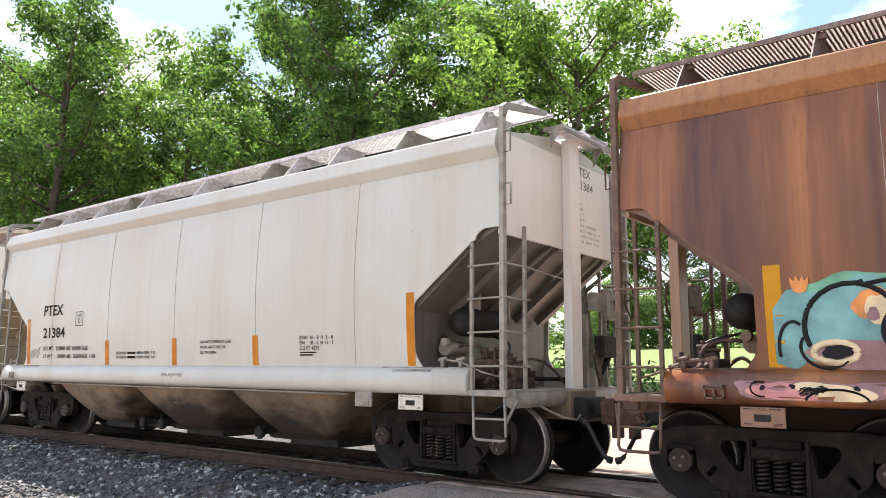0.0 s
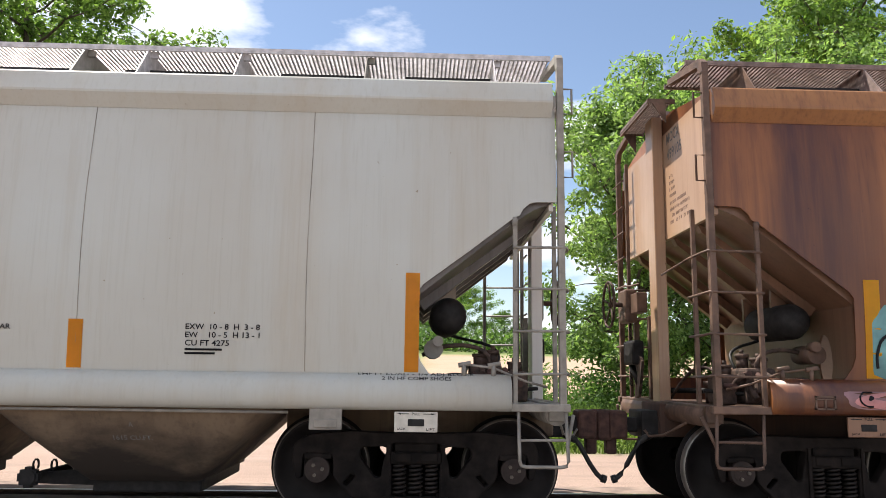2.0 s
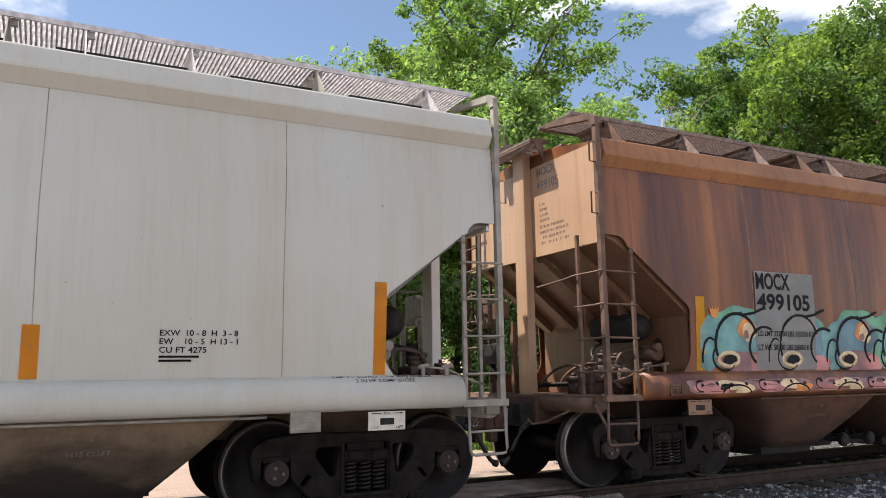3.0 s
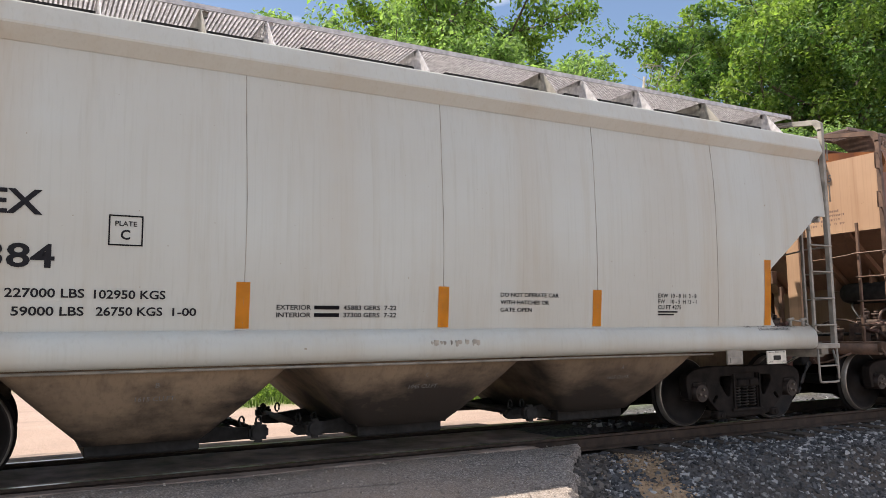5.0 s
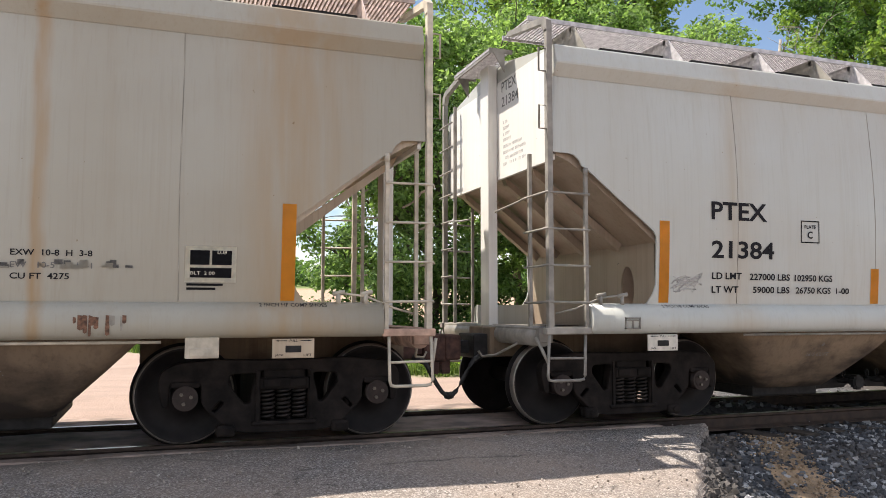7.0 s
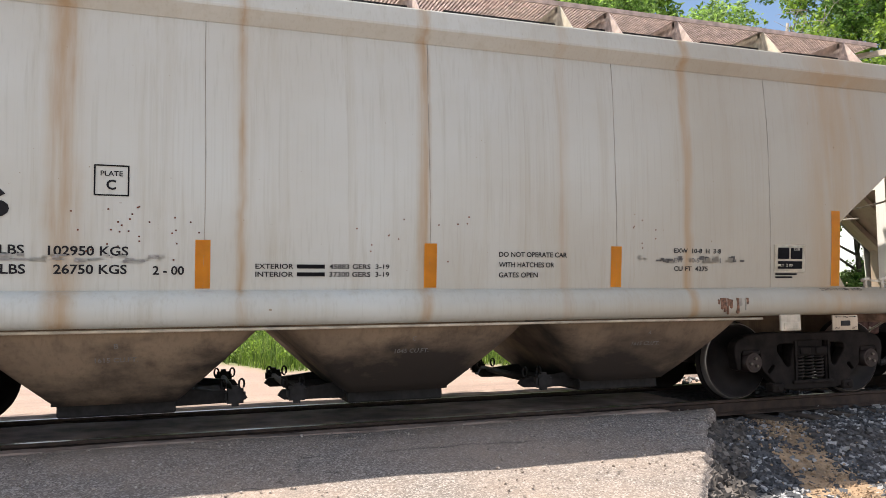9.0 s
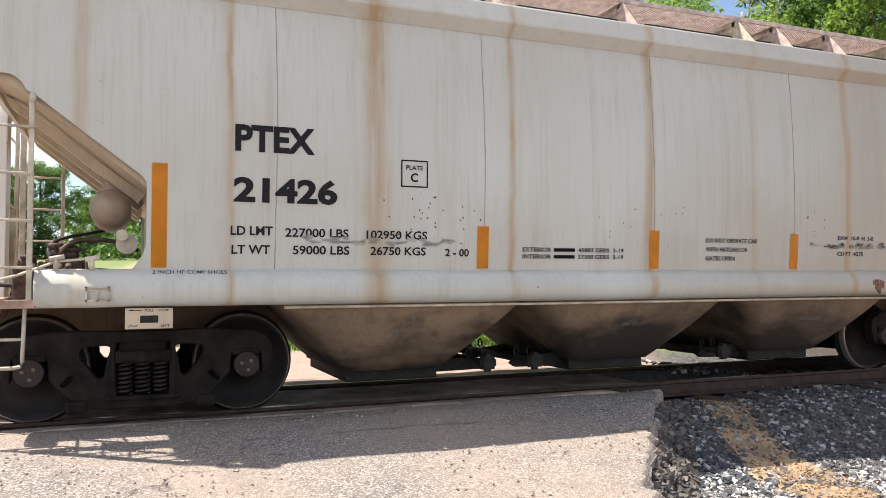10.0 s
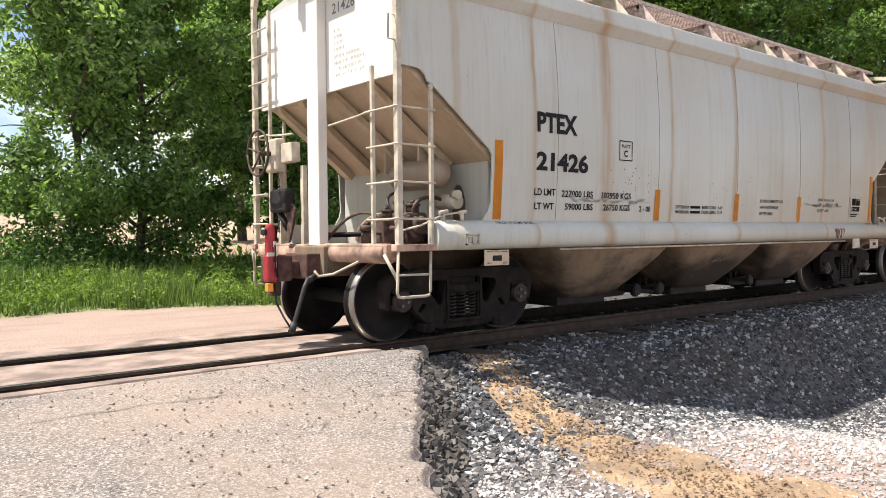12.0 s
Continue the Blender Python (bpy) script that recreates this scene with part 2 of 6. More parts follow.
LEAF_1 = leaf_material("fresh_green_leaves", (0.026, 0.07, 0.016), (0.24, 0.365, 0.105))
LEAF_2 = leaf_material("deep_green_leaves", (0.018, 0.052, 0.016), (0.15, 0.25, 0.08))
LEAF_3 = leaf_material("yellow_green_leaves", (0.045, 0.10, 0.016), (0.27, 0.37, 0.095))
LEAF_4 = leaf_material("young_tree_leaves", (0.036, 0.088, 0.032), (0.33, 0.46, 0.18))
GRASS = leaf_material("meadow_grass", (0.05, 0.095, 0.026), (0.18, 0.245, 0.08))

# ---- mesh tools ----


def part(name, bm, material, parent=None, label=""):
    me = bpy.data.meshes.new(name)
    bm.to_mesh(me)
    bm.free()
    for mt in (material if isinstance(material, (list, tuple)) else [material]):
        me.materials.append(mt)
    ob = new(name, me)
    if parent is not None:
        ob.parent = parent
    return tagged(ob, label)


def again(ob, parent, m=None, name=None):
    """One more object on the same mesh."""
    o = new(name or ob.name.split(".")[0], ob.data)
    o.parent = parent
    if m is not None:
        o.matrix_basis = m
    return tagged(o, ob.get("label", ""))


def box(bm, x0, x1, y0, y1, z0, z1, bevel=0.0, m=None):
    vs = [bm.verts.new((x, y, z)) for x in (x0, x1) for y in (y0, y1) for z in (z0, z1)]
    fs = [bm.faces.new([vs[i] for i in q]) for q in ((0, 1, 3, 2), (4, 6, 7, 5), (0, 4, 5, 1), (2, 3, 7, 6), (0, 2, 6, 4), (1, 5, 7, 3))]
    if bevel:
        es = list({e for f in fs for e in f.edges})
        r = bmesh.ops.bevel(bm, geom=es, offset=bevel, segments=2, affect="EDGES", profile=0.5)
        vs = list({v for f in r["faces"] for v in f.verts} | {v for v in vs if v.is_valid})
    if m is not None:
        for v in vs:
            v.co = m @ v.co
    return vs


def tube(bm, pts, r, n=8, r2=None):
    """A round bar along pts, tapering from r to r2."""
    pts = [Vector(p) for p in pts]
    rings, up = [], Vector((0.3, 0.2, 0.9)).normalized()
    for i, p in enumerate(pts):
        d = (pts[min(i + 1, len(pts) - 1)] - pts[max(i - 1, 0)]).normalized()
        a = d.cross(up if abs(d.dot(up)) < 0.95 else Vector((1, 0, 0))).normalized()
        b = d.cross(a)
        rr = r if r2 is None else r + (r2 - r) * i / (len(pts) - 1)
        rings.append([bm.verts.new(p + (a * math.cos(t) + b * math.sin(t)) * rr) for t in (2 * math.pi * j / n for j in range(n))])
    for u, v in zip(rings, rings[1:]):
        for j in range(n):
            f = bm.faces.new((u[j], u[(j + 1) % n], v[(j + 1) % n], v[j]))
            f.smooth = True
    bm.faces.new(rings[0][::-1]), bm.faces.new(rings[-1])


def prism(bm, outline, y0, y1, axis="y"):
    """A plate of the given (x, z) outline between y0 and y1 (axis x: the outline is (y, z))."""
    def at(a, b, d):
        return (a, d, b) if axis == "y" else (d, a, b)
    u = [bm.verts.new(at(a, b, y0)) for a, b in outline]
    v = [bm.verts.new(at(a, b, y1)) for a, b in outline]
    n = len(outline)
    bm.faces.new(u), bm.faces.new(v[::-1])
    for i in range(n):
        bm.faces.new((u[i], v[i], v[(i + 1) % n], u[(i + 1) % n]))


def sweep(bm, profile, x0, x1, n=1):
    """A closed (y, z) profile drawn along x."""
    rings = [[bm.verts.new((x0 + (x1 - x0) * i / n, y, z)) for y, z in profile] for i in range(n + 1)]
    k = len(profile)
    for u, v in zip(rings, rings[1:]):
        for j in range(k):
            bm.faces.new((u[j], u[(j + 1) % k], v[(j + 1) % k], v[j]))
    bm.faces.new(rings[0][::-1]), bm.faces.new(rings[-1])


def lathe(bm, profile, n=32, mats=None):
    """A (radius, y) profile turned round the y axis."""
    rings = [[bm.verts.new((r * math.cos(t), y, r * math.sin(t))) for t in (2 * math.pi * j / n for j in range(n))] for r, y in profile]
    for i, (u, v) in enumerate(zip(rings, rings[1:])):
        for j in range(n):
            f = bm.faces.new((u[j], u[(j + 1) % n], v[(j + 1) % n], v[j]))
            f.smooth = True
            if mats:
                f.material_index = mats[i]
    bm.faces.new(rings[0][::-1]), bm.faces.new(rings[-1])
    bmesh.ops.recalc_face_normals(bm, faces=bm.faces)


def fresh():
    return bmesh.new()


# ---- the hopper cars ----
YC, RW = 8.47, 0.457


def face_y(z):
    """Half width of the bulging side at height z."""
    return 1.50 + 0.075 * (1 - ((z - 2.5) / 1.3) ** 2)


EDGE = [(1.29, 5.22), (1.33, 5.15), (1.43, 5.08), (1.52, 5.05), (1.69, 5.05), (1.87, 5.05), (2.04, 5.05), (2.10, 5.09), (2.40, 5.49), (2.71, 5.89), (2.74, 5.95), (2.80, 5.98),
        (2.85, 6.04), (2.862, 6.10), (2.866, 6.28), (3.05, 6.28), (3.23, 6.28), (3.41, 6.28), (3.58, 6.28), (3.75, 6.28)]


SILL = [(1.505, 1.322), (1.535, 1.312), (1.565, 1.292), (1.590, 1.265), (1.608, 1.235), (1.620, 1.205), (1.628, 1.17), (1.630, 1.13), (1.624, 1.085), (1.610, 1.05), (1.585, 1.022), (1.55, 1.01)]


def sill_y(z):
    """Half width of the rounded side sill at height z."""
    return float(np.interp(z, [b for _, b in SILL[::-1]], [a for a, _ in SILL[::-1]]))


def bay_half(z):
    """Half width of a discharge bay at height z."""
    return 1.50 - 0.58 * ((1.06 - z) / 0.74) ** 1.35


def lettering(s, x, z, h, w, parent, name="lettering", material=None, bold=0.012, side=-1, label=""):
    """Painted writing on the side: x is its left end, z its foot, h its height, w its width."""
    cu = bpy.data.curves.new("writing", "FONT")
    cu.body, cu.size, cu.offset, cu.resolution_u = s, 1.0, bold + 0.008, 3
    ob = bpy.data.objects.new("writing", cu)
    scene.collection.objects.link(ob)
    me = bpy.data.meshes.new_from_object(ob.evaluated_get(bpy.context.evaluated_depsgraph_get()))
    bpy.data.objects.remove(ob)
    co = np.array([v.co[:] for v in me.vertices])
    lo, hi = co.min(0), co.max(0)
    for v, c in zip(me.vertices, co):
        zz = z + (c[1] - lo[1]) / (hi[1] - lo[1]) * h
        v.co = (x + (c[0] - lo[0]) / (hi[0] - lo[0]) * w, side * (face_y(zz) + 0.006), zz)
    me.materials.append(material or LETTER)
    if h > 0.15:
        bm = bmesh.new()
        bm.from_mesh(me)
        left = set(bm.faces)
        while left:
            todo, isle = [left.pop()], []
            while todo:
                f = todo.pop()
                isle.append(f)
                for ed in f.edges:
                    for g in ed.link_faces:
                        if g in left:
                            left.discard(g)
                            todo.append(g)
            nb, made = bmesh.new(), {}
            for f in isle:
                for v in f.verts:
                    if v not in made:
                        made[v] = nb.verts.new(v.co)
                nb.faces.new([made[v] for v in f.verts])
            o = part("letter", nb, material or LETTER, parent)
        bm.free()
        return o
    o = new(name, me)
    o.parent = parent
    return tagged(o, label, kind="stuff")


def decal(x0, x1, z0, z1, parent, material, name, lift=0.005, label="", rows=4):
    """A thin sheet that follows the side."""
    bm = fresh()
    vs = []
    for i in range(rows + 1):
        z = z0 + (z1 - z0) * i / rows
        y = -(face_y(z) + lift)
        vs.append((bm.verts.new((x0, y, z)), bm.verts.new((x1, y, z))))
    for (a, b), (c, d) in zip(vs, vs[1:]):
        bm.faces.new((a, b, d, c))
    bmesh.ops.solidify(bm, geom=bm.faces[:], thickness=0.003)
    return part(name, bm, material, parent, label)


def bar_text(x, z, h, w, parent, material=None):
    return decal(x, x + w, z, z + h, parent, material or LETTER, "lettering_bar", 0.006, rows=1)


def hopper_car(label, brake, mats, stripe_mat, letters):
    """A three-bay covered hopper car; origin over its middle on the rail. brake: the end (-1, 1) with the hand brake."""
    body, eave, under, rail, grate, dirt_or_shade, ink, endp = mats
    car = tagged(new("hopper_car"), label, "railroad car", "cars of the freight train")
    for sy, side_name in ((-1, "side_sheet"), (1, "side_sheet")):
        bm = fresh()
        rows = []
        cols = [-3.98, -1.95, 0.08, 2.1, 4.07]
        for z, xe in EDGE:
            rows.append([bm.verts.new((x, sy * face_y(z), z)) for x in (-xe, *cols, xe)])
        for u, v in zip(rows, rows[1:]):
            for j in range(len(cols) + 1):
                bm.faces.new((u[j], u[j + 1], v[j + 1], v[j]))
        bmesh.ops.recalc_face_normals(bm, faces=bm.faces)
        bmesh.ops.solidify(bm, geom=bm.faces[:], thickness=0.02 * (1 if sy < 0 else -1))
        part(side_name, bm, body, car)
        # weld seams
        if sy < 0:
            for i, x in enumerate(cols):
                bm = fresh()
                zs = [1.33 + 2.4 * j / 10 for j in range(11)]
                tube(bm, [(x + 0.006 * math.sin(3 * z + i), sy * (face_y(z) + 0.002), z) for z in zs], 0.0035, 5)
                part("weld_seam", bm, SEAM, car)
        # eave
        bm = fresh()
        sweep(bm, [(sy * 1.50, 3.675), (sy * 1.52, 3.675), (sy * 1.612, 3.79), (sy * 1.615, 3.81), (sy * 1.565, 3.985), (sy * 1.555, 4.0), (sy * 1.48, 4.0), (sy * 1.48, 3.72)], -6.25, 6.25, 10)
        bmesh.ops.recalc_face_normals(bm, faces=bm.faces)
        part("eave", bm, eave, car)
        # side sill
        bm = fresh()
        sweep(bm, [(sy * 1.45, 1.325)] + [(sy * y, z) for y, z in SILL] + [(sy * 1.45, 1.01)], -5.87, 5.87, 12)
        bmesh.ops.recalc_face_normals(bm, faces=bm.faces)
        for f in bm.faces:
            f.smooth = abs(f.normal.x) < 0.5 and f.calc_center_median().y * sy > 1.5
        part("side_sill", bm, body, car)
        # roof walk
        bm = fresh()
        yi, yo = sy * 0.42, sy * 1.08
        for j in range(27):
            y = min(yi, yo) + 0.66 * j / 26
            prism(bm, [(y - 0.011, 4.430), (y + 0.011, 4.450), (y + 0.0085, 4.4525), (y - 0.0135, 4.4325)], -6.3, 6.3, "x")
        for j in range(300):
            x = -6.3 + 12.6 * j / 299
            box(bm, x - 0.008, x + 0.008, min(yi, yo), max(yi, yo), 4.434, 4.448)
        bmesh.ops.recalc_face_normals(bm, faces=bm.faces)
        part("roof_walk_grating", bm, grate, car, "expanded metal roof walk")
        bm = fresh()
        for y in (yi, yo):
            box(bm, -6.32, 6.32, y - 0.012, y + 0.012, 4.415, 4.465)
        part("roof_walk_edge", bm, grate, car)
        for j, x in enumerate((-5.75, -4.5, -3.2, -2.3, -1.65, 0.05, 1.75, 2.36, 3.27, 4.5, 5.75)):
            bm = fresh()
            prism(bm, [(sy * 1.08, 4.43), (sy * 1.40, 4.03), (sy * 0.80, 4.10), (sy * 0.45, 4.43)], x - 0.006, x + 0.006, "x")
            box(bm, x - 0.006, x + 0.075, min(sy * 1.04, sy * 1.0), max(sy * 1.04, sy * 1.0), 4.36, 4.42)
            bmesh.ops.recalc_face_normals(bm, faces=bm.faces)
            part("walk_bracket", bm, grate if j % 3 else rail, car)
        # added dark bars standing in for the shaded gap under the roof walk
        stations = (-5.75, -4.5, -3.2, -1.65, 0.05, 1.75, 3.27, 4.5, 5.75)
        for a, b in zip(stations, stations[1:]):
            bm = fresh()
            box(bm, a + 0.38, b - 0.02, min(sy * 1.02, sy * 0.97), max(sy * 1.02, sy * 0.97), 4.205, 4.238)
            part("roof_shade_bar", bm, DARK, car)
    # roof and hatch trough
    bm = fresh()
    sweep(bm, [(-1.5, 3.93), (-1.5, 3.985), (-0.42, 4.17), (0.42, 4.17), (1.5, 3.985), (1.5, 3.93)], -6.25, 6.25, 1)
    bmesh.ops.recalc_face_normals(bm, faces=bm.faces)
    part("roof", bm, body, car)
    bm = fresh()
    box(bm, -5.9, 5.9, -0.33, 0.33, 4.15, 4.33, 0.03)
    part("hatch_cover", bm, body, car)
    for e in (-1, 1):
        car_end(car, e, e == brake, mats)
    # hopper bays
    for i, x in enumerate((-2.66, -0.05, 2.56)):
        bm = fresh()
        rings = []
        for q in range(9):
            u = q / 8
            z = 1.06 - 0.74 * u
            lx = 1.29 - 0.76 * u ** 1.05
            ly = bay_half(z)
            ring = []
            for j in range(28):
                a = 2 * math.pi * j / 28
                ca, sa = math.cos(a), math.sin(a)
                p = 0.16
                ring.append(bm.verts.new((x + lx * math.copysign(abs(ca) ** p, ca), ly * math.copysign(abs(sa) ** p, sa), z)))
            rings.append(ring)
        for u, v in zip(rings, rings[1:]):
            for j in range(28):
                f = bm.faces.new((u[j], u[(j + 1) % 28], v[(j + 1) % 28], v[j]))
                f.smooth = True
        bm.faces.new(rings[-1])
        bmesh.ops.recalc_face_normals(bm, faces=bm.faces)
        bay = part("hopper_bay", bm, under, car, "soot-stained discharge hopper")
        bm = fresh()
        box(bm, x - 0.50, x + 0.50, -0.80, 0.80, 0.20, 0.34, 0.02)
        box(bm, x - 0.54, x + 0.54, -0.84, 0.84, 0.31, 0.345, 0.008)
        part("outlet_gate", bm, DARK, bay)
        g = 1 if i == 0 else -1
        bm = fresh()
        for y in (-0.62, 0.62):
            prism(bm, [(x + g * 0.40, 0.24), (x + g * 1.10, 0.25), (x + g * 1.16, 0.29), (x + g * 1.12, 0.345), (x + g * 0.85, 0.37), (x + g * 0.40, 0.42)], y - 0.035, y + 0.035)
        box(bm, min(x + g * 0.42, x + g * 0.98), max(x + g * 0.42, x + g * 0.98), -0.58, 0.58, 0.285, 0.315)
        bmesh.ops.recalc_face_normals(bm, faces=bm.faces)
        part("gate_frame", bm, DARK, bay)
        bm = fresh()
        tube(bm, [(x + g * 1.02, -0.92, 0.345), (x + g * 1.02, 0.92, 0.345)], 0.034, 8)
        part("gate_shaft", bm, DARK, bay)
        for y in (-0.94, 0.94):
            bm = fresh()
            tube(bm, [(x + g * 1.02, y - 0.045, 0.345), (x + g * 1.02, y + 0.045, 0.345)], 0.072, 10)
            for q in (0, 1, 2):
                a = math.pi * q / 3 + 0.3
                box(bm, x + g * 1.02 - 0.085 * abs(math.cos(a)) - 0.012, x + g * 1.02 + 0.085 * abs(math.cos(a)) + 0.012, y - 0.03, y + 0.03, 0.345 - 0.085 * math.sin(a) - 0.01, 0.345 + 0.085 * math.sin(a) + 0.01)
            part("gate_capstan", bm, DARK, bay)
            for dx in (1.10, 0.93):
                bm = fresh()
                lug = [(x + g * dx + 0.026 * math.cos(t), y * 0.7, 0.425 + 0.05 * math.sin(t)) for t in (2 * math.pi * q / 10 for q in range(11))]
                tube(bm, lug, 0.011, 5)
                part("gate_lock_eye", bm, DARK, bay)
        for s_, zz, hh, ww in (("BCA"[i], 0.835, 0.042, 0.035), (("1615", "1045", "1615")[i] + " CU.FT.", 0.715, 0.042, 0.34)):
            o = flat_text(s_, x + 0.02 - ww / 2, zz, hh, ww, 0.0, bay, STENCIL_A if body is RUST_A else WORN)
            for v in o.data.vertices:
                v.co.y = -bay_half(v.co.z) - 0.004
    # centre sill, train line
    bm = fresh()
    box(bm, -6.45, -3.75, -0.33, 0.33, 0.72, 1.06, 0.015)
    part("stub_sill", bm, under, car)
    bm = fresh()
    box(bm, 3.75, 6.45, -0.33, 0.33, 0.72, 1.06, 0.015)
    part("stub_sill", bm, under, car)
    bm = fresh()
    tube(bm, [(-3.9, -1.52, 0.985), (-1.0, -1.54, 0.98), (2.0, -1.54, 0.985), (3.95, -1.52, 0.98)], 0.014, 6)
    part("train_pipe", bm, rail, car)
    # trucks
    for tx in (-5.055, 5.055):
        for sy in (-1, 1):
            truck_side(car, tx, sy)
        bm = fresh()
        box(bm, tx - 0.2, tx + 0.2, -1.06, 1.06, 0.50, 0.70, 0.02)
        box(bm, tx - 0.24, tx + 0.24, -0.82, 0.82, 0.16, 0.72, 0.02)
        part("truck_bolster", bm, TRUCK, car)
        for dx in (-0.889, 0.889):
            wheelset(car, tx + dx)
    # reflective tape
    for x, z1 in ((-4.95, 2.21), (-1.96, 1.75), (0.09, 1.75), (2.1, 1.75), (5.0, 2.2)):
        w = 0.072 if body is RUST_A else 0.062
        if body is RUST_A and x < -4:
            x += 0.06
        decal(x - w, x + w, 1.335, z1, car, stripe_mat, "reflective_stripe")
    # jacking placards and box frames
    for x in (-5.02, 5.05):
        bm = fresh()
        box(bm, x - 0.185, x + 0.185, -1.60, -1.58, 0.83, 1.0, 0.006)
        pl = part("jacking_plate", bm, WHITE if body is GREY_B else dirt_or_shade, car, "jacking plate with a dark hole")
        bm = fresh()
        box(bm, x - 0.07, x + 0.07, -1.606, -1.592, 0.88, 0.94, 0.0065)
        part("jacking_hole", bm, DARK, pl)
        for s_, xx, zz, ww in (("PULL", x - 0.035, 0.972, 0.07), ("JACK", x - 0.16, 0.845, 0.075), ("LIFT", x + 0.09, 0.845, 0.07)):
            flat_text(s_, xx, zz, 0.022, ww, -1.604, pl)
        for sg in (-1, 1):
            bm = fresh()
            prism(bm, [(x + sg * 0.06, 0.980), (x + sg * 0.13, 0.980), (x + sg * 0.13, 0.976), (x + sg * 0.165, 0.983), (x + sg * 0.13, 0.990), (x + sg * 0.13, 0.986), (x + sg * 0.06, 0.986)], -1.604, -1.601)
            part("arrow", bm, LETTER, pl)
    bm = fresh()
    fx = -5.41
    for a, b, c, d in ((fx - 0.09, fx + 0.09, 1.165, 1.18), (fx - 0.09, fx + 0.09, 1.06, 1.075), (fx - 0.09, fx - 0.075, 1.06, 1.18), (fx + 0.075, fx + 0.09, 1.06, 1.18), (fx - 0.008, fx + 0.008, 1.06, 1.15), (fx - 0.09, fx + 0.09, 1.145, 1.155)):
        box(bm, a, b, -1.645, -1.615, c, d)
    part("card_holder", bm, rail, car)
    bm = fresh()
    box(bm, 4.14, 4.42, -1.59, -1.56, 0.84, 1.02, 0.01)
    box(bm, 4.18, 4.38, -1.60, -1.58, 0.86, 0.93, 0.006)
    part("card_board", bm, rail, car)
    letters(car)
    return car


def flat_text(s, x, z, h, w, y, parent, material=None, flip=False, rot=None):
    cu = bpy.data.curves.new("writing", "FONT")
    cu.body, cu.size, cu.offset, cu.resolution_u = s, 1.0, 0.012, 2
    ob = bpy.data.objects.new("writing", cu)
    scene.collection.objects.link(ob)
    me = bpy.data.meshes.new_from_object(ob.evaluated_get(bpy.context.evaluated_depsgraph_get()))
    bpy.data.objects.remove(ob)
    co = np.array([v.co[:] for v in me.vertices])
    lo, hi = co.min(0), co.max(0)
    for v, c in zip(me.vertices, co):
        v.co = (x + (c[0] - lo[0]) / (hi[0] - lo[0]) * w, y, z + (c[1] - lo[1]) / (hi[1] - lo[1]) * h)
    if rot is not None:
        me.transform(rot)
    me.materials.append(material or LETTER)
    o = new("lettering", me)
    o.parent = parent
    return tagged(o, kind="stuff")


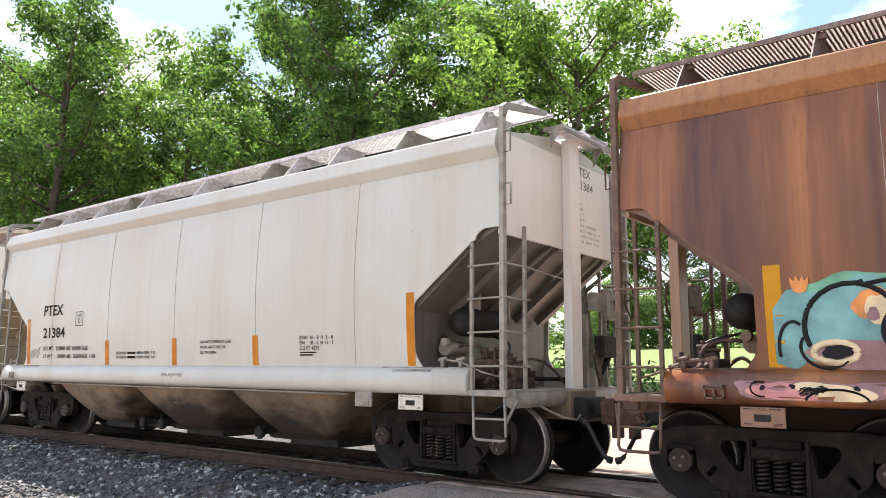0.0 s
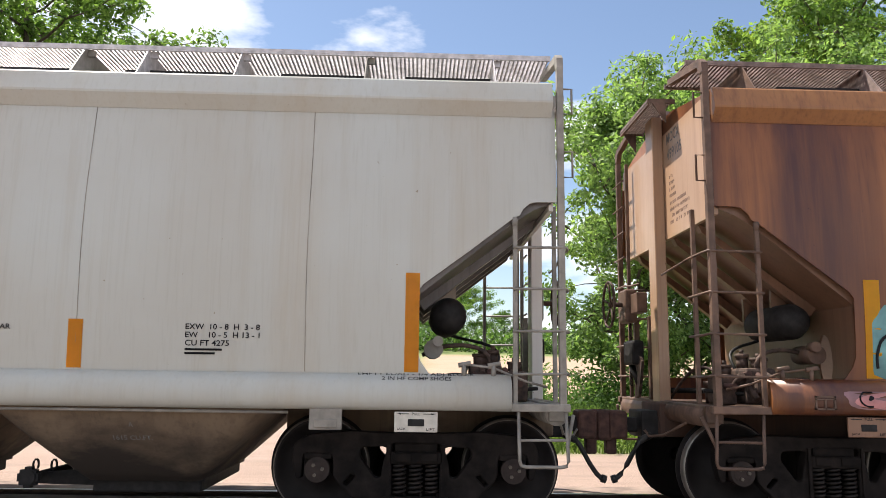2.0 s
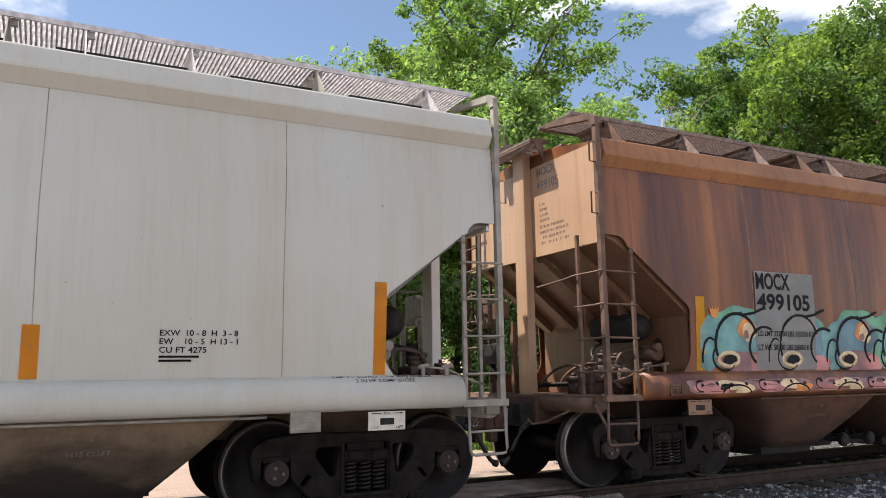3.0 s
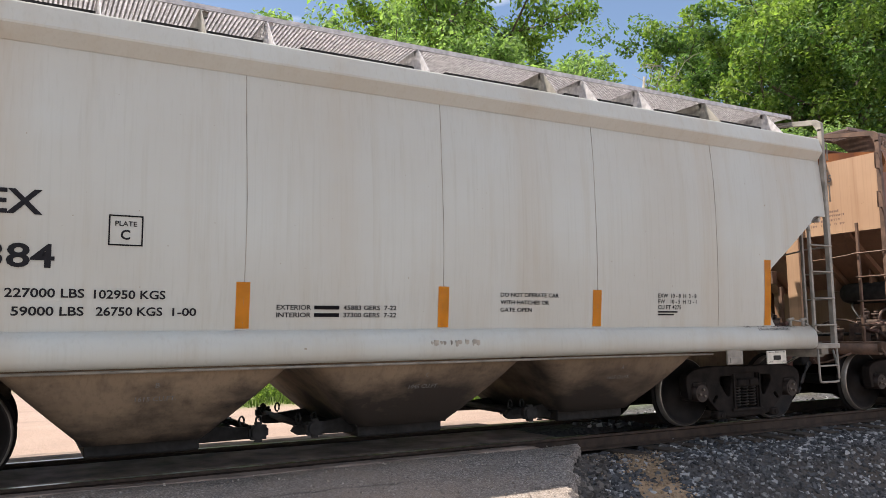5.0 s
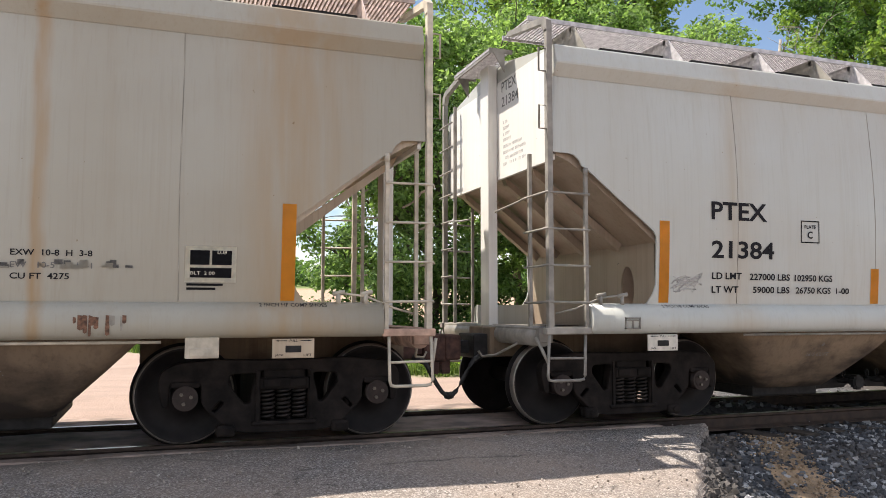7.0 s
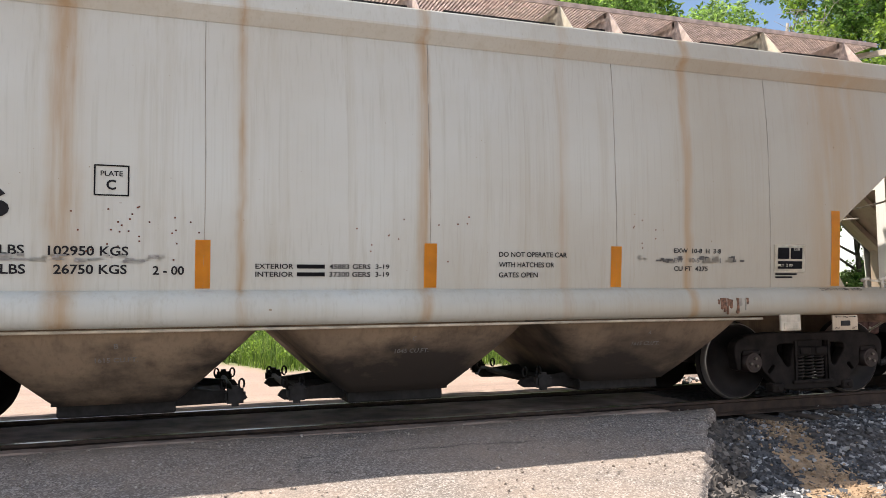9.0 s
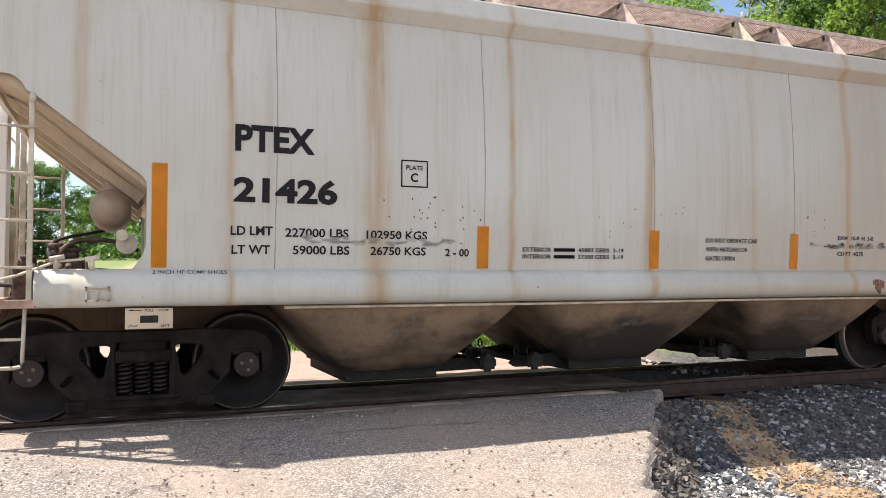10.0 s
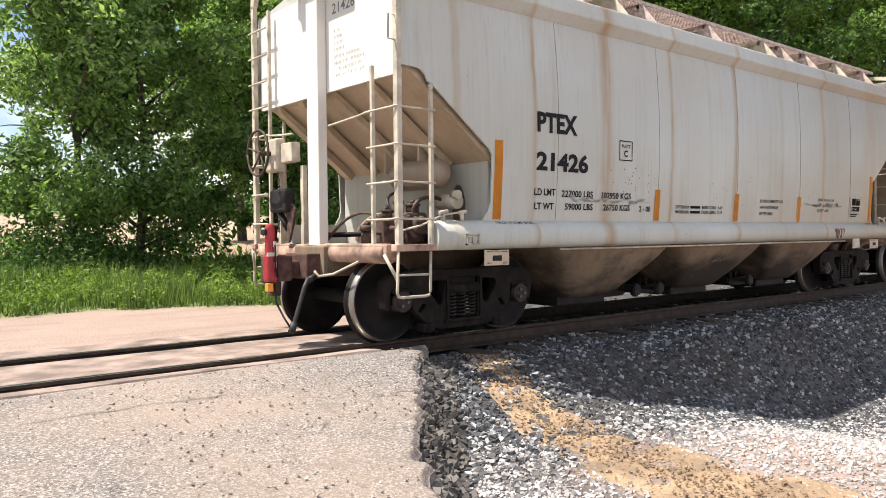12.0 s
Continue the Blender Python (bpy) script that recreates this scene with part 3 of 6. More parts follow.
def car_end(car, e, brake, mats):
    body, eave, under, rail, grate, dirt_or_shade, ink, endp = mats
    # this end faces away from the sun; its shade is painted in
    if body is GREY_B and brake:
        dirt_or_shade = END_SHADE
    # end sheet, slope sheet and bulkhead
    bm = fresh()
    box(bm, min(e * 6.22, e * 6.26), max(e * 6.22, e * 6.26), -1.5, 1.5, 2.80, 3.98)
    end = part("end_sheet", bm, endp, car)
    bm = fresh()
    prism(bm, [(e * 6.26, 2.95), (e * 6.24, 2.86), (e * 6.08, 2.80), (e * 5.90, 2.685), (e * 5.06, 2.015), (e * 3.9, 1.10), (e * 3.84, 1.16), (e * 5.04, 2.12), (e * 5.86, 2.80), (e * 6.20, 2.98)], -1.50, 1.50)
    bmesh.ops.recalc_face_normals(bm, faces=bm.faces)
    part("slope_sheet", bm, dirt_or_shade, car)
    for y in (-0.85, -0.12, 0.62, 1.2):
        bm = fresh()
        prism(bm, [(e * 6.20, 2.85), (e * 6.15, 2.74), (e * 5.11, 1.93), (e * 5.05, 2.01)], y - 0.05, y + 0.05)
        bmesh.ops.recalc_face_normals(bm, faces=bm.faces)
        part("slope_rib", bm, dirt_or_shade, car)
    bm = fresh()
    n, hx = 28, e * 5.02
    hy = -0.95
    inner = [(hy + 0.13 * math.cos(2 * math.pi * i / n), 1.50 + 0.25 * math.sin(2 * math.pi * i / n)) for i in range(n)]
    outer = []
    for i in range(n):
        a = 2 * math.pi * i / n
        c, s_ = math.cos(a), math.sin(a)
        k = min((1.47 - hy if c > 0 else 1.47 + hy) / abs(c) if abs(c) > 1e-6 else 9, ((0.52 if s_ > 0 else 0.46) / abs(s_)) if abs(s_) > 1e-6 else 9)
        outer.append((hy + k * c, 1.50 + k * s_))
    for cy, cz in ((-1.47, 2.02), (1.47, 2.02), (1.47, 1.04), (-1.47, 1.04)):
        i = min(range(n), key=lambda q: (outer[q][0] - cy) ** 2 + (outer[q][1] - cz) ** 2)
        outer[i] = (cy, cz)
    lay = []
    for x in (hx, hx - e * 0.02):
        lay.append(([bm.verts.new((x, y, z)) for y, z in inner], [bm.verts.new((x, y, z)) for y, z in outer]))
    for vi, vo in lay:
        for i in range(n):
            bm.faces.new((vi[i], vi[(i + 1) % n], vo[(i + 1) % n], vo[i]))
    for i in range(n):
        bm.faces.new((lay[0][0][i], lay[1][0][i], lay[1][0][(i + 1) % n], lay[0][0][(i + 1) % n]))
    bmesh.ops.recalc_face_normals(bm, faces=bm.faces)
    part("bulkhead_plate", bm, body if dirt_or_shade is END_C else dirt_or_shade, car, "end bulkhead plate with an oval hole")
    # deck and end sill
    bm = fresh()
    box(bm, min(e * 5.0, e * 6.34), max(e * 5.0, e * 6.34), -1.3, 1.3, 1.03, 1.06)
    box(bm, min(e * 6.22, e * 6.38), max(e * 6.22, e * 6.38), -1.42, 1.42, 0.92, 1.08, 0.012)
    box(bm, min(e * 5.86, e * 6.38), max(e * 5.86, e * 6.38), -1.60, -1.50, 1.01, 1.08, 0.01)
    box(bm, min(e * 5.86, e * 6.38), max(e * 5.86, e * 6.38), 1.50, 1.60, 1.01, 1.08, 0.01)
    part("end_deck", bm, RUST_DECK if dirt_or_shade is END_C else rail, car)
    bm = fresh()
    tube(bm, [(e * 6.30, -1.36, 0.985), (e * 6.30, 1.36, 0.985)], 0.105, 18)
    part("end_beam", bm, RUST_DECK if dirt_or_shade is END_C else rail, car, "rounded rust-stained end beam")
    # end post
    bm = fresh()
    box(bm, min(e * 6.26, e * 6.38), max(e * 6.26, e * 6.38), -0.125, 0.125, 1.06, 4.20, 0.012)
    part("end_post", bm, endp, car)
    # corner posts bent over to the roof walk
    for sy in (-1, 1):
        bm = fresh()
        box(bm, min(e * 6.29, e * 6.35), max(e * 6.29, e * 6.35), sy * 1.555 - 0.035, sy * 1.555 + 0.035, 1.03, 4.15, 0.006)
        prism(bm, [(sy * 1.59, 4.12), (sy * 1.58, 4.24), (sy * 1.50, 4.30), (sy * 0.62, 4.44), (sy * 0.62, 4.38), (sy * 1.46, 4.23), (sy * 1.52, 4.12)], e * 6.29, e * 6.35, "x")
        bmesh.ops.recalc_face_normals(bm, faces=bm.faces)
        part("corner_post", bm, rail, car)
        bm = fresh()
        box(bm, min(e * 5.885, e * 5.925), max(e * 5.885, e * 5.925), sy * 1.56 - 0.02, sy * 1.56 + 0.02, 1.05, 2.66, 0.005)
        tube(bm, [(e * 5.905, sy * 1.56, 2.64), (e * 5.90, sy * 1.555, 2.72)], 0.028, 8)
        part("ladder_rail", bm, rail, car)
        bm = fresh()
        top = 2.92 if sy < 0 else 4.0
        box(bm, min(e * 6.31, e * 6.35), max(e * 6.31, e * 6.35), sy * 1.13 - 0.02, sy * 1.13 + 0.02, 1.05, top, 0.005)
        part("ladder_rail", bm, rail, car)
        for z in (1.33, 1.70, 2.07, 2.44):
            bm = fresh()
            pts = [(e * 5.88, sy * 1.60, z), (e * 6.28, sy * 1.60, z + 0.005), (e * 6.36, sy * 1.575, z + 0.01), (e * 6.39, sy * 1.50, z), (e * 6.385, sy * 1.10, z)]
            if z > 2.4:
                pts += [(e * 6.40, sy * 1.0, z - 0.02), (e * 6.42, sy * 0.66, z - 0.05), (e * 6.41, sy * 0.4, z - 0.06)]
            tube(bm, pts, 0.012, 6)
            part("ladder_rung", bm, rail, car)
        for z in ((2.8, 3.12, 3.45, 3.78) if sy > 0 else (3.1, 3.7)):
            bm = fresh()
            if sy > 0:
                tube(bm, [(e * 6.385, 1.10, z), (e * 6.39, 1.58, z)], 0.012, 6)
            else:
                tube(bm, [(e * 6.33, -1.56, z), (e * 6.43, -1.56, z), (e * 6.43, -1.56, z + 0.24), (e * 6.33, -1.56, z + 0.24)], 0.011, 6)
            part("grab_iron", bm, rail, car)
        # stirrup step
        bm = fresh()
        y = sy * 1.57
        tube(bm, [(e * 5.93, y, 1.02), (e * 5.94, y, 0.60), (e * 5.955, y, 0.56), (e * 6.00, y, 0.55), (e * 6.30, y, 0.55), (e * 6.345, y, 0.56), (e * 6.36, y, 0.60), (e * 6.34, y, 1.05)], 0.016, 7)
        tube(bm, [(e * 5.94, y, 0.77), (e * 6.35, y, 0.775)], 0.013, 6)
        tube(bm, [(e * 6.35, y, 0.72), (e * 6.43, sy * 1.45, 0.98)], 0.018, 6)
        part("stirrup_step", bm, rail, car)
    # crossover platform on the roof end
    bm = fresh()
    for j in range(25):
        y = -0.55 + 1.1 * j / 24
        box(bm, min(e * 6.28, e * 6.55), max(e * 6.28, e * 6.55), y - 0.004, y + 0.004, 4.22, 4.235)
    for j in range(15):
        x = e * (6.30 + 0.25 * j / 14)
        box(bm, x - 0.004, x + 0.004, -0.56, 0.56, 4.215, 4.238)
    part("crossover_grating", bm, grate, car)
    bm = fresh()
    for y in (-0.56, 0.56):
        prism(bm, [(e * 6.26, 4.20), (e * 6.55, 4.20), (e * 6.55, 4.25), (e * 6.26, 4.25)], y - 0.008, y + 0.008)
        prism(bm, [(e * 6.36, 3.98), (e * 6.50, 4.20), (e * 6.36, 4.20)], y - 0.008, y + 0.008)
    box(bm, min(e * 6.53, e * 6.55), max(e * 6.53, e * 6.55), -0.56, 0.56, 4.18, 4.25)
    bmesh.ops.recalc_face_normals(bm, faces=bm.faces)
    part("crossover_frame", bm, rail, car)
    # stencils on the end
    rs = random.Random(int(e) + 3)
    turn = Matrix.Translation((e * 6.2625, 0, 0)) @ Matrix.Rotation(radians(90 * e), 4, "Z")
    mark, num = ("PTEX", "21384") if body is GREY_B else ("PTEX", "21426") if body is GREY_C else ("MOCX", "499105")
    flat_text(mark, 0.26, 3.83, 0.12, 0.40, 0.0, end, WORN, rot=turn)
    flat_text(num, 0.26, 3.65, 0.12, 0.46, 0.0, end, WORN, rot=turn)
    for i, (z, w) in enumerate(((3.44, 0.14), (3.37, 0.2), (3.30, 0.2), (3.23, 0.22), (3.15, 0.52), (3.08, 0.62), (3.01, 0.58), (2.94, 0.62))):
        bm = fresh()
        h, step = 0.036, 0.030
        for q in range(int(w / step)):
            if rs.random() < 0.16:
                continue
            y = 0.30 + step * q
            for a, b, c, d in ((y, y + step * 0.30, z, z + h), (y + step * 0.32, y + step * 0.68, z + h * rs.choice((0.0, 0.4, 0.78)), z + h * rs.choice((0.8, 0.98)))):
                box(bm, min(e * 6.260, e * 6.2615), max(e * 6.260, e * 6.2615), min(e * a, e * b), max(e * a, e * b), c, d)
        tagged(part("stencil_bars", bm, ink, end), kind="stuff")
    # coupler
    bm = fresh()
    box(bm, min(e * 6.38, e * 6.62), max(e * 6.38, e * 6.62), -0.25, 0.25, 0.70, 0.98, 0.02)
    box(bm, min(e * 6.3, e * 6.8), max(e * 6.3, e * 6.8), -0.09, 0.09, 0.75, 0.90, 0.02)
    part("draft_gear", bm, COUPLER if dirt_or_shade is END_C else DARK, car)
    bm = fresh()
    box(bm, min(e * 6.74, e * 6.93), max(e * 6.74, e * 6.93), -0.17, 0.15, 0.68, 0.97, 0.03)
    box(bm, min(e * 6.88, e * 7.05), max(e * 6.88, e * 7.05), e * 0.02 - 0.12, e * 0.02 + 0.03, 0.66, 0.98, 0.035)
    box(bm, min(e * 6.84, e * 6.95), max(e * 6.84, e * 6.95), -0.09, 0.05, 0.52, 0.72, 0.02)
    part("coupler", bm, COUPLER, car)
    bm = fresh()
    tube(bm, [(e * 6.55, -0.32, 0.74), (e * 6.68, -0.36, 0.68)], 0.035, 8)
    if not (brake and e < 0 and label_is_last(car)):
        pts = [(e * (6.66 + 0.31 * u), -0.36, 0.70 - 0.40 * math.sin(u * math.pi / 2) ** 1.3) for u in (0, 0.15, 0.3, 0.5, 0.7, 0.85, 1.0)]
    else:
        pts = [(e * 6.66, -0.36, 0.72), (e * 6.72, -0.37, 0.62), (e * 6.78, -0.36, 0.42), (e * 6.84, -0.36, 0.25), (e * 6.88, -0.36, 0.14)]
    tube(bm, pts, 0.026, 8)
    tube(bm, pts[-2:], 0.04, 8)
    part("air_hose", bm, RUBBER, car)
    bm = fresh()
    tube(bm, [(e * 6.40, -0.95, 0.90), (e * 6.5, -0.6, 0.76), (e * 6.62, -0.5, 0.74), (e * 6.66, -0.48, 0.80)], 0.014, 6)
    part("uncoupling_lever", bm, rail, car)
    if brake:
        brake_gear(car, e, mats)
    # lugs on the sill end
    for dx in (0.08, 0.34):
        bm = fresh()
        tube(bm, [(e * (5.80 - dx), -1.52, 1.30), (e * (5.80 - dx), -1.52, 1.40)], 0.022, 8)
        tube(bm, [(e * (5.80 - dx) - 0.05, -1.52, 1.40), (e * (5.80 - dx) + 0.06, -1.52, 1.42)], 0.022, 7)
        part("release_rod_bracket", bm, rail, car)
    bm = fresh()
    tube(bm, [(e * 5.46, -1.52, 1.41), (e * 5.72, -1.52, 1.38), (e * 6.0, -1.5, 1.27), (e * 6.2, -1.45, 1.22)], 0.011, 6)
    part("release_rod", bm, rail, car)


def label_is_last(car):
    return "last" in car["label"]


def brake_gear(car, e, mats):
    body, eave, under, rail, grate, dirt_or_shade, ink, endp = mats
    # hand brake
    bm = fresh()
    box(bm, min(e * 6.38, e * 6.52), max(e * 6.38, e * 6.52), 0.62, 0.92, 1.95, 2.35, 0.03)
    box(bm, min(e * 6.34, e * 6.46), max(e * 6.34, e * 6.46), 0.35, 0.66, 2.05, 2.28, 0.01)
    hb = part("hand_brake", bm, rail, car, "hand brake housing with its wheel and chain")
    bm = fresh()
    cx, cy, cz, r = e * 6.68, 0.77, 2.17, 0.27
    tube(bm, [(cx, cy + r * math.cos(a), cz + r * math.sin(a)) for a in (2 * math.pi * i / 24 for i in range(25))], 0.016, 6)
    for i in range(5):
        a = 2 * math.pi * i / 5 + 0.3
        tube(bm, [(cx, cy + r * math.cos(a), cz + r * math.sin(a)), (cx - e * 0.03, cy, cz)], 0.012, 5)
    tube(bm, [(cx, cy, cz), (e * 6.5, cy, cz)], 0.03, 8)
    part("brake_wheel", bm, VALVE, hb, "rusty spoked brake wheel")
    bm = fresh()
    for i in range(16):
        z = 1.92 - i * 0.045
        tube(bm, [(e * 6.45 + 0.010 * math.cos(t), 0.70 + (0.012 if i % 2 else 0.0) * math.sin(t), z + 0.03 * math.sin(t)) for t in (2 * math.pi * q / 6 for q in range(7))], 0.006, 4)
    part("brake_chain", bm, DARK, hb)
    bm = fresh()
    box(bm, min(e * 6.36, e * 6.5), max(e * 6.36, e * 6.5), 0.45, 0.85, 1.46, 1.74, 0.03)
    tube(bm, [(e * 6.44, 0.7, 1.46), (e * 6.40, 0.55, 1.25)], 0.04, 8)
    part("bell_crank", bm, DARK, hb)
    # reservoir under the slope sheet
    bm = fresh()
    lathe(bm, [(0.01, -0.72), (0.08, -0.705), (0.145, -0.65), (0.175, -0.56), (0.175, 0.1), (0.145, 0.19), (0.08, 0.245), (0.01, 0.26)], 20)
    bmesh.ops.transform(bm, matrix=Matrix.Translation((e * 5.34, -0.40, 1.87)), verts=bm.verts)
    part("air_reservoir", bm, END_B if dirt_or_shade is END_C else DARK, car, "round-ended air reservoir")
    for y in (-0.72, -0.06):
        bm = fresh()
        prism(bm, [(e * 5.22, 2.10), (e * 5.42, 2.26), (e * 5.42, 1.92), (e * 5.22, 1.92)], y - 0.02, y + 0.02)
        part("reservoir_hanger", bm, dirt_or_shade, car)
    bm = fresh()
    tube(bm, [(e * 5.2, -1.15, 1.55), (e * 5.2, -0.8, 1.55)], 0.09, 12)
    tube(bm, [(e * 5.24, -1.22, 1.62), (e * 5.24, -1.12, 1.62)], 0.05, 10)
    part("brake_cylinder", bm, rail, car)
    rr = random.Random(5)
    bm = fresh()
    box(bm, min(e * 5.55, e * 5.85), max(e * 5.55, e * 5.85), -1.05, -0.70, 1.08, 1.42, 0.03)
    cv = part("control_valve", bm, VALVE, car, "rusty brown brake control valve")
    for x0, x1, y0, y1, z0, z1 in ((5.62, 5.78, -1.14, -0.65, 1.18, 1.34), (5.90, 6.10, -0.98, -0.72, 1.07, 1.36)):
        bm = fresh()
        box(bm, min(e * x0, e * x1), max(e * x0, e * x1), y0, y1, z0, z1, 0.03)
        part("valve_portion", bm, VALVE, cv)
    for q in range(7):
        bm = fresh()
        tube(bm, [(e * (5.58 + 0.07 * q), -1.16, 1.12 + 0.26 * rr.random()), (e * (5.60 + 0.07 * q), -0.95, 1.2 + 0.2 * rr.random())], 0.03, 8)
        part("pipe_fitting", bm, VALVE if q % 2 else COUPLER, cv)
    for q, ends in enumerate((((5.70, -1.0, 1.34), (5.86, -1.05, 1.62), (5.35, -1.0, 1.66), (5.10, -0.9, 1.50)), ((5.80, -0.78, 1.36), (6.0, -0.7, 1.70), (5.55, -0.45, 1.60), (5.25, -0.3, 1.78)),
                              ((5.62, -0.70, 1.30), (5.5, -0.2, 1.62), (5.7, 0.2, 1.30), (5.4, 0.6, 1.12)), ((6.0, -0.85, 1.34), (6.12, -0.6, 1.52), (6.1, -0.2, 1.40), (6.22, 0.0, 1.10)),
                              ((5.66, -1.1, 1.22), (5.45, -1.28, 1.40), (5.2, -1.3, 1.30), (5.06, -1.2, 1.16)))):
        p = [Vector((e * a, b, c)) for a, b, c in ends]
        pts = []
        for k in range(13):
            t = k / 12
            pts.append(tuple(p[0] * (1 - t) ** 3 + p[1] * 3 * t * (1 - t) ** 2 + p[2] * 3 * t * t * (1 - t) + p[3] * t ** 3))
        bm = fresh()
        tube(bm, pts, 0.016 if q % 2 else 0.021, 7)
        part("brake_pipe", bm, (VALVE, RUBBER, dirt_or_shade)[q % 3], car)
    for x, y, z, r0, h in ((5.66, -0.92, 1.42, 0.075, 0.10), (5.78, -0.82, 1.42, 0.055, 0.14), (5.98, -0.88, 1.36, 0.06, 0.09), (5.45, -0.95, 1.07, 0.09, 0.16), (5.30, -0.62, 1.07, 0.12, 0.20), (5.92, -0.42, 1.07, 0.08, 0.22)):
        bm = fresh()
        tube(bm, [(e * x, y, z), (e * x, y, z + h * 0.7)], r0, 12)
        tube(bm, [(e * x, y, z + h * 0.7), (e * x, y, z + h)], r0 * 1.18, 12)
        tube(bm, [(e * x, y, z + h), (e * x, y, z + h + 0.04)], r0 * 0.4, 6)
        part("valve_cap", bm, VALVE, cv)
    for y in (0.30, 0.86):
        bm = fresh()
        box(bm, min(e * 6.30, e * 6.36), max(e * 6.30, e * 6.36), y - 0.035, y + 0.035, 1.06, 2.0, 0.006)
        part("brake_bracket", bm, rail, hb)
    bm = fresh()
    prism(bm, [(0.34, 1.50), (0.62, 1.66), (0.66, 1.58), (0.52, 1.34), (0.60, 1.12), (0.50, 1.10), (0.40, 1.32)], e * 6.40, e * 6.43, "x")
    bmesh.ops.recalc_face_normals(bm, faces=bm.faces)
    part("brake_lever_arm", bm, VALVE, hb)
    bm = fresh()
    tube(bm, [(e * 5.3, -1.1, 1.14), (e * 6.2, -0.9, 1.20)], 0.02, 6)
    tube(bm, [(e * 5.1, -0.5, 1.2), (e * 6.25, 0.3, 1.18)], 0.03, 6)
    box(bm, min(e * 5.1, e * 5.6), max(e * 5.1, e * 5.6), -1.25, -0.95, 1.07, 1.16, 0.02)
    part("brake_lever", bm, DARK, car)


def rounded(pts, r=0.03):
    """A closed outline with its corners rounded off."""
    out, n = [], len(pts)
    for i in range(n):
        p, c, q = Vector(pts[i - 1]), Vector(pts[i]), Vector(pts[(i + 1) % n])
        u, v = p - c, q - c
        k = min(r, u.length * 0.45, v.length * 0.45)
        s0, s1 = c + u.normalized() * k, c + v.normalized() * k
        out += [tuple(s0), tuple(s0.lerp(c, 0.5).lerp(c.lerp(s1, 0.5), 0.5)), tuple(s1)]
    return out


def cast_plate(outline, holes, y0, y1, bevel=0.014):
    """A thick plate in the x-z plane with holes through it and softened edges."""
    bm = fresh()
    edges = []
    for loop in [outline] + holes:
        vs = [bm.verts.new((x, y0, z)) for x, z in loop]
        edges += [bm.edges.new((vs[i], vs[(i + 1) % len(vs)])) for i in range(len(vs))]
    bmesh.ops.triangle_fill(bm, use_beauty=True, use_dissolve=False, edges=edges)
    ret = bmesh.ops.extrude_face_region(bm, geom=list(bm.faces))
    for v in ret["geom"]:
        if isinstance(v, bmesh.types.BMVert):
            v.co.y = y1
    bmesh.ops.recalc_face_normals(bm, faces=bm.faces)
    sharp = [e for e in bm.edges if len(e.link_faces) == 2 and e.calc_face_angle(0) > 0.9 and abs(e.verts[0].co.y - y1) < 1e-5 and abs(e.verts[1].co.y - y1) < 1e-5]
    bmesh.ops.bevel(bm, geom=sharp, offset=bevel, segments=2, affect="EDGES", profile=0.5)
    return bm


